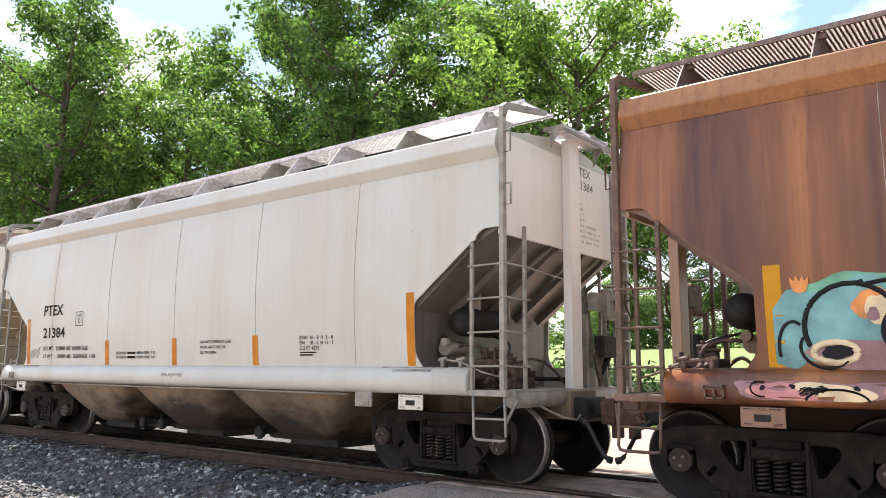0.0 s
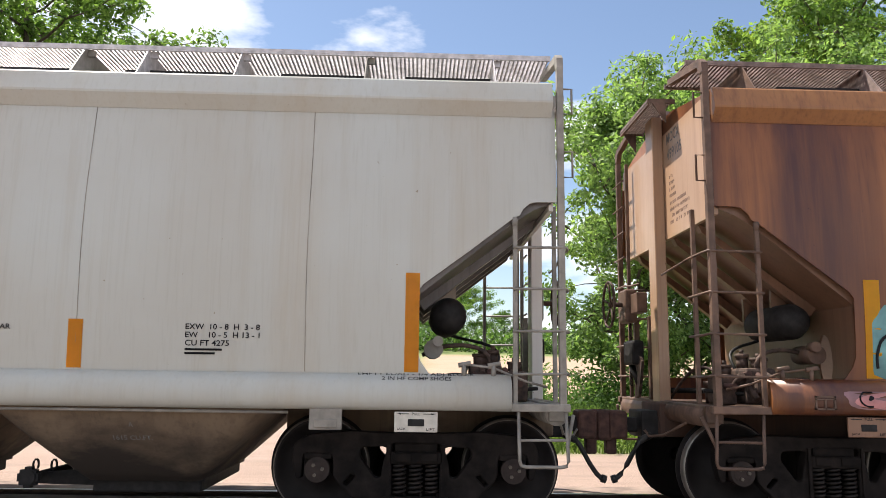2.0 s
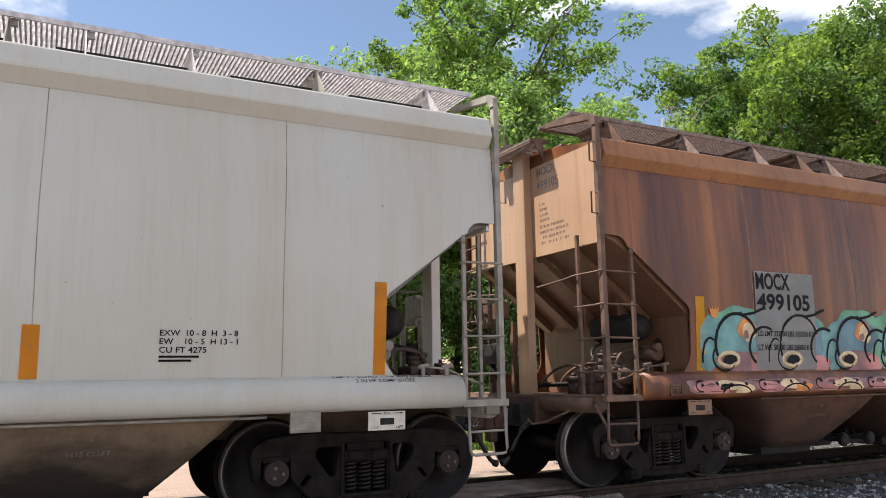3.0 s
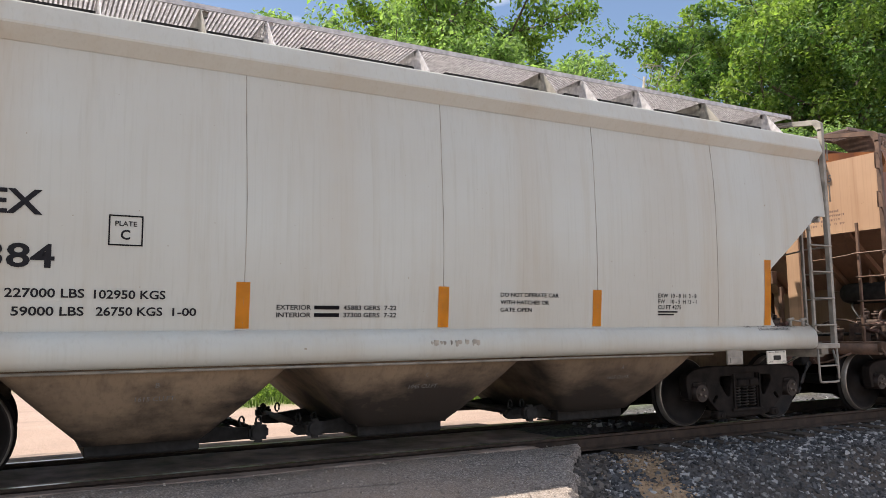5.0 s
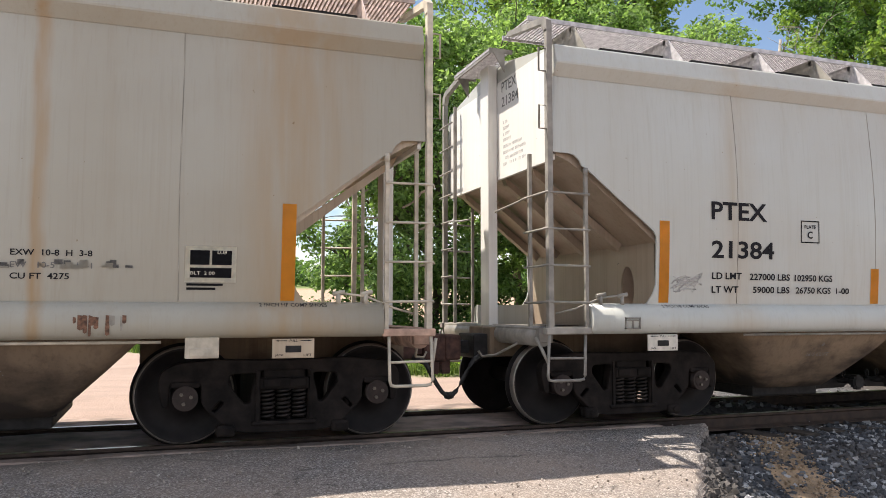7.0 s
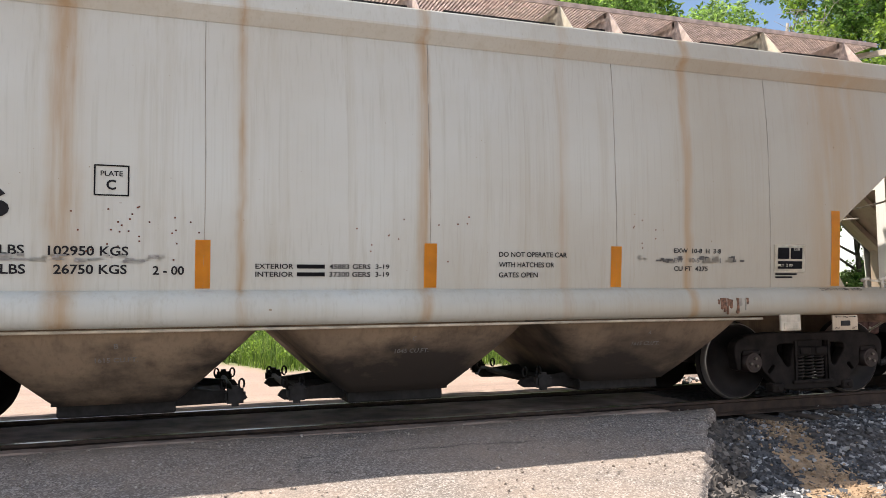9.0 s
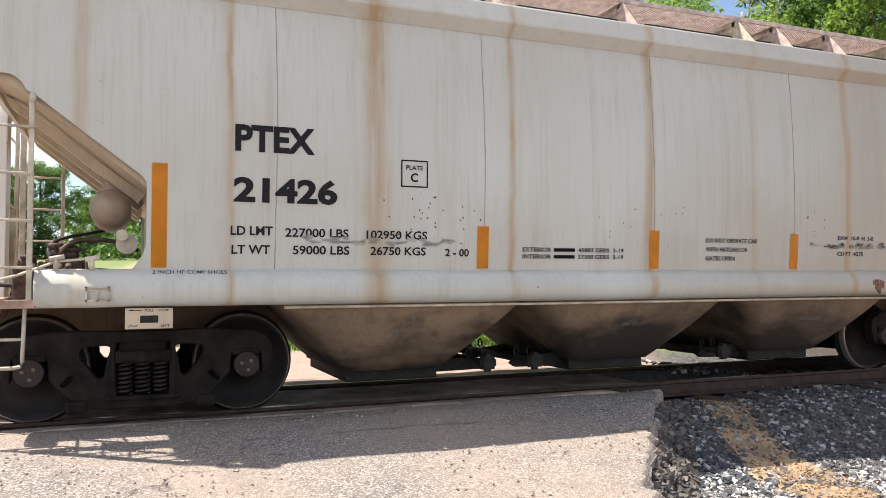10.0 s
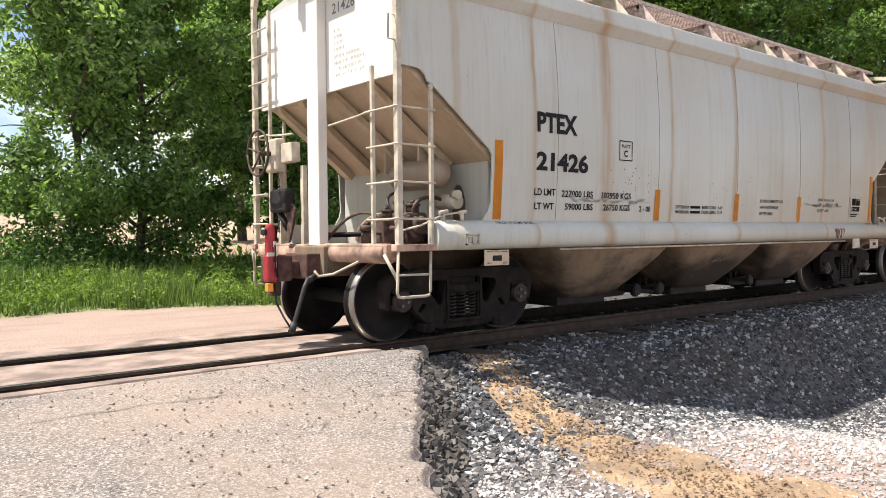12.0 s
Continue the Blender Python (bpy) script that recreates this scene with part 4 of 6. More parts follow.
def truck_side(car, tx, sy):
    half = [(0.34, 0.115), (0.50, 0.15), (0.70, 0.33), (0.75, 0.40), (0.755, 0.595), (1.025, 0.60), (1.03, 0.37), (1.085, 0.37), (1.13, 0.58), (1.11, 0.69), (0.98, 0.765), (0.60, 0.80), (0.22, 0.785)]
    outline = [(tx + x, z) for x, z in half] + [(tx - x, z) for x, z in reversed(half)]
    tri = [(0.255, 0.665), (0.50, 0.655), (0.515, 0.58), (0.37, 0.385), (0.315, 0.39), (0.30, 0.52)]
    slot = [(0.545, 0.40), (0.585, 0.42), (0.66, 0.335), (0.625, 0.315)]
    mid = [(-0.215, 0.215), (0.215, 0.215), (0.225, 0.69), (-0.225, 0.69)]
    holes = [rounded([(tx + x, z) for x, z in tri], 0.05), rounded([(tx - x, z) for x, z in tri], 0.05),
             rounded([(tx + x, z) for x, z in slot], 0.02), rounded([(tx - x, z) for x, z in slot], 0.02), rounded([(tx + x, z) for x, z in mid], 0.03)]
    bm = cast_plate(rounded(outline, 0.05), holes, sy * 0.95, sy * 1.075)
    sf = part("truck_side_frame", bm, TRUCK, car, "grimy cast steel truck side frame")
    for mir in (-1, 1):
        bm = fresh()
        box(bm, tx + mir * 0.889 - 0.125, tx + mir * 0.889 + 0.125, min(sy * 0.95, sy * 1.085), max(sy * 0.95, sy * 1.085), 0.545, 0.60, 0.015)
        part("bearing_adapter", bm, TRUCK, sf)
        bm = fresh()
        box(bm, tx + mir * 0.53 - 0.085, tx + mir * 0.53 + 0.085, min(sy * 0.97, sy * 1.11), max(sy * 0.97, sy * 1.11), 0.095, 0.205, 0.03)
        tube(bm, [(tx + mir * 0.53, sy * 1.05, 0.15), (tx + mir * 0.53, sy * 1.13, 0.15)], 0.03, 8)
        part("brake_beam_guide", bm, TRUCK, sf)
        bm = fresh()
        prism(bm, [(tx + mir * 0.235, 0.22), (tx + mir * 0.265, 0.22), (tx + mir * 0.265, 0.69), (tx + mir * 0.235, 0.69)], sy * 1.06, sy * 1.10)
        bmesh.ops.recalc_face_normals(bm, faces=bm.faces)
        part("column_rib", bm, TRUCK, sf)
    bm = fresh()
    box(bm, tx - 0.30, tx + 0.30, min(sy * 1.0, sy * 1.105), max(sy * 1.0, sy * 1.105), 0.185, 0.225, 0.012)
    part("spring_seat", bm, TRUCK, sf)
    for dx in (-0.15, 0.0, 0.15):
        bm = fresh()
        pts = [(tx + dx + 0.055 * math.cos(t), sy * 1.02 + 0.055 * math.sin(t), 0.235 + 0.27 * t / (2 * math.pi * 7)) for t in (2 * math.pi * 7 * i / 63 for i in range(64))]
        tube(bm, pts, 0.0145, 5)
        part("truck_spring", bm, SPRING, sf)
    bm = fresh()
    box(bm, tx - 0.235, tx + 0.235, min(sy * 0.9, sy * 1.1), max(sy * 0.9, sy * 1.1), 0.51, 0.62, 0.02)
    box(bm, tx - 0.20, tx - 0.04, min(sy * 1.0, sy * 1.115), max(sy * 1.0, sy * 1.115), 0.53, 0.61, 0.012)
    box(bm, tx + 0.04, tx + 0.20, min(sy * 1.0, sy * 1.115), max(sy * 1.0, sy * 1.115), 0.53, 0.61, 0.012)
    part("bolster_end", bm, TRUCK, sf)


WHEELSETS = []


def wheelset(car, x):
    ws = new("wheelset")
    ws.parent = car
    ws.matrix_basis = pose(x, 0, RW)
    WHEELSETS.append((ws, x, car))
    for sy in (-1, 1):
        bm = fresh()
        prof = [(0.10, 0.84), (0.13, 0.83), (0.15, 0.79), (0.28, 0.765), (0.38, 0.785), (0.41, 0.815), (0.436, 0.82), (0.452, 0.806), (0.457, 0.74), (0.465, 0.71), (0.485, 0.70), (0.485, 0.685), (0.44, 0.68), (0.40, 0.69), (0.37, 0.73), (0.2, 0.74), (0.10, 0.70)]
        lathe(bm, [(r, sy * y) for r, y in prof], 40, [0, 0, 0, 0, 0, 0, 1, 1, 0, 0, 0, 0, 0, 0, 0, 0])
        part("wheel", bm, [WHEEL, TREAD], ws)
        bm = fresh()
        tube(bm, [(0, sy * 0.84, 0), (0, sy * 1.12, 0)], 0.112, 24)
        tube(bm, [(0, sy * 1.10, 0), (0, sy * 1.125, 0)], 0.085, 20)
        cap = part("bearing_cap", bm, CAP, ws)
        for i in range(3):
            a = 2 * math.pi * i / 3
            bm = fresh()
            tube(bm, [(0.05 * math.cos(a), sy * 1.12, 0.05 * math.sin(a)), (0.05 * math.cos(a), sy * 1.145, 0.05 * math.sin(a))], 0.017, 6)
            part("cap_bolt", bm, BOLT, cap)
    bm = fresh()
    tube(bm, [(0, -0.85, 0), (0, 0.85, 0)], 0.085, 16)
    part("axle", bm, WHEEL, ws)


def letters_b(car):
    lettering("PTEX", -4.34, 2.25, 0.20, 0.76, car)
    lettering("21384", -4.34, 1.825, 0.195, 0.86, car)
    lettering("LD LMT", -4.33, 1.595, 0.075, 0.40, car)
    lettering("227000 LBS", -3.82, 1.59, 0.075, 0.57, car)
    lettering("102950 KGS", -3.18, 1.585, 0.075, 0.56, car)
    lettering("LT WT", -4.33, 1.445, 0.075, 0.36, car)
    lettering("59000 LBS", -3.77, 1.445, 0.075, 0.52, car)
    lettering("26750 KGS", -3.16, 1.445, 0.075, 0.52, car)
    lettering("1-00", -2.56, 1.445, 0.07, 0.2, car)
    plate_sign(car, -3.09, 2.03)
    paint_note(car, -1.65, ("45883", "37300"), "7-22")
    for i, s_ in enumerate(("DO NOT OPERATE CAR", "WITH HATCHES OR", "GATE OPEN")):
        lettering(s_, 0.78, 1.655 - 0.08 * i, 0.045, (0.77, 0.64, 0.41)[i], car, bold=0.006)
    for i, (s_, w) in enumerate((("EXW  10 - 8  H  3 - 8", 0.64), ("EW    10 - 5  H 13 - 1", 0.64), ("CU FT 4275", 0.38))):
        lettering(s_, 3.04, 1.675 - 0.07 * i, 0.05, w, car, bold=0.006)
    bar_text(3.04, 1.495, 0.018, 0.32, car), bar_text(3.04, 1.462, 0.018, 0.26, car)
    top_text(car, "EMPTY LOAD - 1/4 ADJ BLOCK", 4.54, 5.56, 0.055)
    top_text(car, "2 IN HF COMP SHOES", 4.75, 5.35, 0.006)
    top_text(car, "2 INCH HF COMP SHOES", -5.0, -4.4, 0.03)
    scribble(car, -4.87, 1.44, 0.42, 0.22)
    scuffs(car, -0.1, 0.45, 0.35, 0.0)


def letters_c(car):
    lettering("PTEX", -4.34, 2.35, 0.235, 0.70, car, bold=0.03)
    lettering("21426", -4.35, 1.905, 0.225, 0.92, car, bold=0.03)
    lettering("LD LMT", -4.37, 1.62, 0.08, 0.36, car)
    lettering("227000 LBS", -3.90, 1.61, 0.08, 0.58, car)
    lettering("102950 KGS", -3.15, 1.605, 0.08, 0.6, car)
    lettering("LT WT", -4.36, 1.455, 0.08, 0.33, car)
    lettering("59000 LBS", -3.83, 1.455, 0.08, 0.52, car)
    lettering("26750 KGS", -3.11, 1.455, 0.08, 0.55, car)
    lettering("2 - 00", -2.36, 1.45, 0.075, 0.25, car)
    plate_sign(car, -2.82, 2.10)
    paint_note(car, -1.52, ("45883", "37300"), "3-19")
    for i, s_ in enumerate(("DO NOT OPERATE CAR", "WITH HATCHES OR", "GATES OPEN")):
        lettering(s_, 0.79, 1.63 - 0.1 * i, 0.05, (0.74, 0.60, 0.42)[i], car, bold=0.008)
    lettering("EXW  10-8  H  3-8", 2.80, 1.69, 0.05, 0.6, car, bold=0.006)
    lettering("CU FT  4275", 2.80, 1.50, 0.05, 0.43, car, bold=0.006)
    lettering("EW   10-5  H  13-1", 2.80, 1.59, 0.05, 0.6, car, material=WORN, bold=0.006)
    r = random.Random(3)
    for q in range(26):
        x, z = 2.30 + 1.4 * r.random(), 1.585 + 0.04 * r.random()
        decal(x, x + 0.02 + 0.06 * r.random(), z, z + 0.012 + 0.03 * r.random(), car, (WORN, GREY_C)[q % 2], "scraped_patch", 0.008 + 0.001 * (q % 2), rows=1)
    for q in range(44):
        x, z = -3.75 + 1.5 * r.random(), 1.545 + 0.06 * r.random()
        decal(x, x + 0.02 + 0.07 * r.random(), z, z + 0.01 + 0.02 * r.random(), car, FADED if q % 2 else GREY_C, "scraped_patch", 0.009, rows=1)
    # consolidated stencil
    pl = decal(4.125, 4.55, 1.49, 1.80, car, CREAM, "stencil_panel", 0.007, "black and white lubrication stencil panel")
    for a, b, c, d in ((4.165, 4.325, 1.64, 1.765), (4.345, 4.51, 1.64, 1.765), (4.165, 4.51, 1.53, 1.615)):
        decal(a, b, c, d, car, LETTER, "stencil_field", 0.011, rows=1)
    o = lettering("LUB", 4.39, 1.735, 0.028, 0.08, car, material=CREAM, bold=0.0)
    for v in o.data.vertices:
        v.co.y -= 0.0085
    o = lettering("BLT  2 00", 4.17, 1.555, 0.028, 0.2, car, material=CREAM, bold=0.0)
    for v in o.data.vertices:
        v.co.y -= 0.0085
    bar_text(4.14, 1.46, 0.02, 0.3, car), bar_text(4.14, 1.425, 0.02, 0.24, car)
    top_text(car, "2 INCH HF COMP SHOES", 4.75, 5.35, 0.03)
    top_text(car, "2 INCH HF COMP SHOES", -5.0, -4.4, 0.03)
    rust = plain("scraped_rust", (0.17, 0.06, 0.035), 0.9, 0.0, 0.5, 20, 0.3)
    scuffs(car, 3.28, 3.66, 1.25)
    for x, n in ((-2.7, 18), (-2.2, 8), (2.4, 7), (-0.4, 6), (0.4, 5)):
        for q in range(n):
            a, z = x + r.gauss(0, 0.16), 1.85 + r.gauss(0, 0.12)
            decal(a, a + 0.014, z, z + 0.014, car, rust, "rust_spot", 0.006, rows=1)


def letters_a(car):
    panel = plain("grey_number_patch", (0.40, 0.42, 0.42), 0.55, 0.0, 0.12, 4, 0.05)
    pink = plain("spray_pink", (0.45, 0.20, 0.20), 0.6, 0.0, 0.35, 3, 0.0)
    teal = plain("spray_teal", (0.13, 0.30, 0.31), 0.6, 0.0, 0.35, 3, 0.0)
    green = plain("spray_green", (0.12, 0.33, 0.22), 0.6, 0.0, 0.35, 3, 0.0)
    cream = plain("spray_cream", (0.62, 0.50, 0.32), 0.6, 0.0, 0.25, 5, 0.0)
    orange = plain("spray_orange", (0.55, 0.22, 0.06), 0.6, 0.0, 0.3, 5, 0.0)

    def blob(cx, cz, rx, rz, mat, lift, seed, x0=-4.9, x1=5.0, name="spray_paint_patch"):
        r = random.Random(seed)
        ph = [r.random() * 6.28 for _ in range(3)]
        bm = fresh()
        pts = []
        for i in range(36):
            a = 2 * math.pi * i / 36
            k = 1 + 0.12 * math.sin(2 * a + ph[0]) + 0.09 * math.sin(3 * a + ph[1]) + 0.05 * math.sin(7 * a + ph[2])
            x = min(max(cx + rx * k * math.cos(a), x0), x1)
            z = min(max(cz + rz * k * math.sin(a), 1.315), 2.4)
            pts.append((x, z))
        c = bm.verts.new((cx, -(face_y(cz) + lift), cz))
        for ring in (0.5, 1.0):
            vs = [bm.verts.new((cx + (x - cx) * ring, -(face_y(cz + (z - cz) * ring) + lift), cz + (z - cz) * ring)) for x, z in pts]
            for i in range(36):
                j = (i + 1) % 36
                if ring == 0.5:
                    bm.faces.new((c, vs[i], vs[j]))
                else:
                    bm.faces.new((prev[i], vs[i], vs[j], prev[j]))
            prev = vs
        part(name, bm, mat, car)

    def stroke(pts, w, mat=None):
        bm = fresh()
        fine = []
        for (x0, z0), (x1, z1) in zip(pts, pts[1:]):
            fine += [(x0 + (x1 - x0) * u / 6, z0 + (z1 - z0) * u / 6) for u in range(6)]
        tube(bm, [(x, -(face_y(z) + 0.012), z) for x, z in fine + [pts[-1]]], w, 5)
        for v in bm.verts:
            v.co.y = -(face_y(v.co.z) + 0.012 + (0.002 if v.co.y < -(face_y(v.co.z) + 0.012) else -0.002))
        part("spray_line", bm, mat or LETTER, car)

    def arc(cx, cz, rx, rz, a0, a1):
        return [(cx + rx * math.cos(radians(a0 + (a1 - a0) * i / 12)), cz + rz * math.sin(radians(a0 + (a1 - a0) * i / 12))) for i in range(13)]

    blue = plain("spray_blue", (0.10, 0.20, 0.25), 0.6, 0.0, 0.4, 3, 0.0)
    mauve = plain("spray_mauve", (0.23, 0.13, 0.14), 0.6, 0.0, 0.35, 4, 0.0)
    rr = random.Random(17)
    xs = -4.80
    for i in range(9):
        cx = xs + i * 1.08 + rr.uniform(-0.08, 0.08)
        blob(cx + 0.55, 1.86, 0.50, 0.26, green, 0.004, 60 + i)
        blob(cx + 0.12, 1.66, 0.30, 0.34, green if i % 2 else teal, 0.005, 160 + i)
        blob(cx + 0.50, 1.68, 0.46, 0.34, blue if i % 3 else teal, 0.0065, 20 + i)
        blob(cx + 0.62, 1.42, 0.42, 0.15, mauve, 0.008, 40 + i)
        blob(cx + 0.90, 1.40, 0.18, 0.12, pink, 0.0085, 140 + i)
        blob(cx + 0.68, 1.84, 0.15, 0.14, orange, 0.0095, 80 + i)
        blob(cx + 0.72, 1.80, 0.11, 0.13, cream, 0.0105, 90 + i)
        blob(cx + 0.66, 1.76, 0.05, 0.05, mauve, 0.0115, 95 + i)
        stroke(arc(cx + 0.50, 1.66, 0.36, 0.36, 20, 205), 0.022)
        stroke(arc(cx + 0.98, 1.62, 0.26, 0.24, 60, 235), 0.020)
        stroke([(cx + 0.58, 2.04), (cx + 0.60, 2.00), (cx + 0.80, 2.03), (cx + 1.0, 2.10)], 0.018)
        stroke(arc(cx + 0.36, 1.46, 0.17, 0.085, 0, 360), 0.030, cream)
        blob(cx + 0.38, 1.46, 0.12, 0.06, LETTER, 0.013, 200 + i)
        stroke(arc(cx + 0.30, 1.50, 0.20, 0.17, 150, 320), 0.014)
        stroke(arc(cx + 0.05, 1.50, 0.12, 0.22, 60, 200), 0.014)
    decal(-3.95, -2.85, 1.33, 2.56, car, panel, "number_panel", 0.013, "grey repainted number panel")
    for a in (("MOCX", -3.93, 2.33, 0.215, 0.62), ("499105", -3.93, 2.07, 0.215, 0.98)):
        lettering(a[0], a[1], a[2], a[3], a[4], car, bold=0.02)
    for o in car.children:
        if o.name.split(".")[0] == "letter":
            for v in o.data.vertices:
                v.co.y -= 0.012
    for s_, x, z, w in (("LD LMT 227700 LBS 103500 KG", -3.93, 1.745, 1.04), ("LT WT 58300 LBS 26500 KG", -3.93, 1.575, 1.0)):
        o = lettering(s_, x, z, 0.07, w, car, bold=0.008)
        for v in o.data.vertices:
            v.co.y -= 0.012
    # a small faded crest over the tape
    crest = [(0.0, 0.0), (0.07, 0.03), (0.10, 0.10), (0.11, 0.21), (0.06, 0.15), (0.04, 0.22), (0.0, 0.14), (-0.04, 0.22), (-0.06, 0.15), (-0.11, 0.21), (-0.10, 0.10), (-0.07, 0.03)]
    bm = fresh()
    c = bm.verts.new((-4.67, -(face_y(2.0) + 0.014), 2.0))
    vs = [bm.verts.new((-4.67 + 0.7 * a, -(face_y(1.95 + 0.7 * b) + 0.014), 1.95 + 0.7 * b)) for a, b in crest]
    for q in range(len(vs)):
        bm.faces.new((c, vs[q], vs[(q + 1) % len(vs)]))
    part("painted_crest", bm, orange, car)
    # the graffiti runs on over the sill
    def sill_blob(cx, cz, rx, rz, mat, lift, seed):
        r = random.Random(seed)
        ph = [r.random() * 6.28 for _ in range(2)]
        bm = fresh()
        c = bm.verts.new((cx, -sill_y(cz) - lift, cz))
        vs = []
        for q in range(30):
            t = 2 * math.pi * q / 30
            k = 1 + 0.16 * math.sin(2 * t + ph[0]) + 0.12 * math.sin(3 * t + ph[1])
            z = min(max(cz + rz * k * math.sin(t), 1.065), 1.222)
            vs.append(bm.verts.new((cx + rx * k * math.cos(t), -sill_y(z) - lift, z)))
        for q in range(30):
            bm.faces.new((c, vs[q], vs[(q + 1) % 30]))
        part("spray_paint_patch", bm, mat, car)

    def sill_stroke(pts, w):
        bm = fresh()
        tube(bm, [(x, -sill_y(z) - 0.006, min(max(z, 1.07), 1.215)) for x, z in pts], w, 5)
        for v in bm.verts:
            v.co.y = -sill_y(v.co.z) - 0.007
        part("spray_line", bm, LETTER, car)

    for i in range(10):
        x = -5.15 + 1.04 * i
        sill_blob(x + 0.45, 1.15, 0.62, 0.10, mauve, 0.002, 300 + i)
        sill_blob(x + 0.30, 1.13, 0.26, 0.08, pink, 0.003, 320 + i)
        sill_blob(x + 0.62, 1.16, 0.20, 0.06, cream, 0.004, 340 + i)
        sill_blob(x + 0.85, 1.11, 0.16, 0.06, orange if i % 2 else cream, 0.0045, 360 + i)
        for q in range(4):
            sill_blob(x + 0.15 + 0.24 * q, 1.17 + 0.02 * rr.uniform(-1, 1), 0.025, 0.02, LETTER, 0.006, 380 + 10 * i + q)
        sill_stroke(arc(x + 0.72, 1.05, 0.24, 0.11, 10, 170), 0.010)
        sill_stroke(arc(x + 0.15, 1.16, 0.10, 0.07, 80, 280), 0.008)
    scribble(car, -4.72, 1.10, 0.2, 0.08, -1.637)


def plate_sign(car, x, z):
    w = 0.27
    for a, b, c, d in ((x, x + w, z, z + 0.012), (x, x + w, z + w - 0.025, z + w - 0.013), (x, x + 0.012, z, z + w - 0.013), (x + w - 0.012, x + w, z, z + w - 0.013)):
        decal(a, b, c, d, car, LETTER, "plate_frame", 0.006, rows=1)
    lettering("PLATE", x + 0.05, z + 0.165, 0.042, 0.17, car, bold=0.006)
    lettering("C", x + 0.095, z + 0.05, 0.085, 0.075, car, bold=0.02)


def paint_note(car, x, nums, date):
    for i, s_ in enumerate(("EXTERIOR", "INTERIOR")):
        z = 1.505 - 0.07 * i
        lettering(s_, x, z, 0.045, 0.33, car, bold=0.008)
        bar_text(x + 0.36, z + 0.004, 0.036, 0.25, car)
        lettering(nums[i] + " GERS  " + date, x + 0.65, z, 0.045, 0.56, car, bold=0.008)


def top_text(car, s_, x0, x1, u):
    """Small writing on the rounded top of the side sill, u metres up."""
    o = flat_text(s_, x0, 1.262 + 0.7 * u, 0.030, x1 - x0, 0.0, car)
    for v in o.data.vertices:
        v.co.y = -sill_y(v.co.z) - 0.003


def scribble(car, x, z, w, h, y=None):
    r = random.Random(11)
    for q in range(6):
        bm = fresh()
        pts = [(x + w * r.random(), z + h * r.random()) for _ in range(6)]
        fine = []
        for (a, b), (c, d) in zip(pts, pts[1:]):
            fine += [(a + (c - a) * u / 4, b + (d - b) * u / 4 + 0.02 * math.sin(math.pi * u / 4)) for u in range(4)]
        tube(bm, [(a, -(face_y(b) + 0.003) if y is None else y, b) for a, b in fine], 0.0035, 4)
        part("scrawled_line", bm, LETTER if y else FADED, car)


def scuffs(car, x0, x1, high=1.0, share=0.75):
    """A scraped patch where rust shows through, with drips below it."""
    r = random.Random(8)
    x, q = x0, 0
    while x < x1:
        bm = fresh()
        w = 0.012 + 0.03 * r.random()
        top, low = 1.215 - 0.02 * r.random(), 1.17 - 0.02 * high - 0.09 * high * r.random() ** 1.5
        prism(bm, [(x, low + 0.01), (x + w * 0.5, low), (x + w + 0.004, low + 0.012), (x + w + 0.004, top - 0.006), (x, top)], -1.6325 - 0.0004 * (q % 3), -1.615)
        bmesh.ops.recalc_face_normals(bm, faces=bm.faces)
        part("scuff", bm, SCRAPE if r.random() < share else SEAM, car)
        x += w + (0.06 * r.random() if r.random() < (0.22 if high > 0.8 else 0.8) else 0)
        q += 1


# ---- ground ----
def road_edge(y):
    """Right-hand edge of the paved crossing at y."""
    return 5.85 + (y - 7.45) * 0.80 if y > 4.6 else 3.57 + (y - 4.6) * 0.35


def road_z(y):
    if y >= 7.0:
        return -0.035
    return -0.035 - 0.33 * min(1.0, (7.0 - y) / 3.6) ** 1.15


def smooth(a, b, v):
    t = min(1.0, max(0.0, (v - a) / (b - a)))
    return t * t * (3 - 2 * t)


def ground_z(x, y):
    d = abs(y - YC)
    bed = -0.22 - 0.33 * smooth(1.45, 2.9, d)
    if y < YC:
        bed -= 0.85 * smooth(1.7, 3.1, d) * smooth(6.2, 11.5, x)
        right = smooth(road_edge(y) - 0.5, road_edge(y) + 0.1, x)
        left = 1 - smooth(-7.6, -6.6, x)
        low = bed + 0.03 * noise.noise((x * 0.8, y * 0.8, 3))
        return low * max(right, left) + (road_z(y) - 0.10) * (1 - max(right, left))
    far = -0.05 + 0.030 * max(0, y - 11) + 0.022 * max(0, y - 24) if y > 11 else -0.05
    cross = smooth(-9.5, -7.5, x) * (1 - smooth(7.5, 9.0, x))
    k = smooth(YC + 1.6, YC + 3.4, y)
    z = (bed * (1 - cross) + (-0.06) * cross) * (1 - k) + far * k
    if y > 12:
        z += 0.10 * noise.noise((x * 0.15, y * 0.15, 0))
    return min(z, 9.0 + 0.004 * y)


def lines(lo, hi, step, reach, grow=1.22):
    a = list(np.arange(lo, hi + 1e-6, step))
    s_, p = step, hi
    out = []
    while p < reach:
        s_ *= grow
        p += s_
        out.append(p)
    s_, p = step, lo
    low = []
    while p > -reach:
        s_ *= grow
        p -= s_
        low.append(p)
    return low[::-1] + a + out


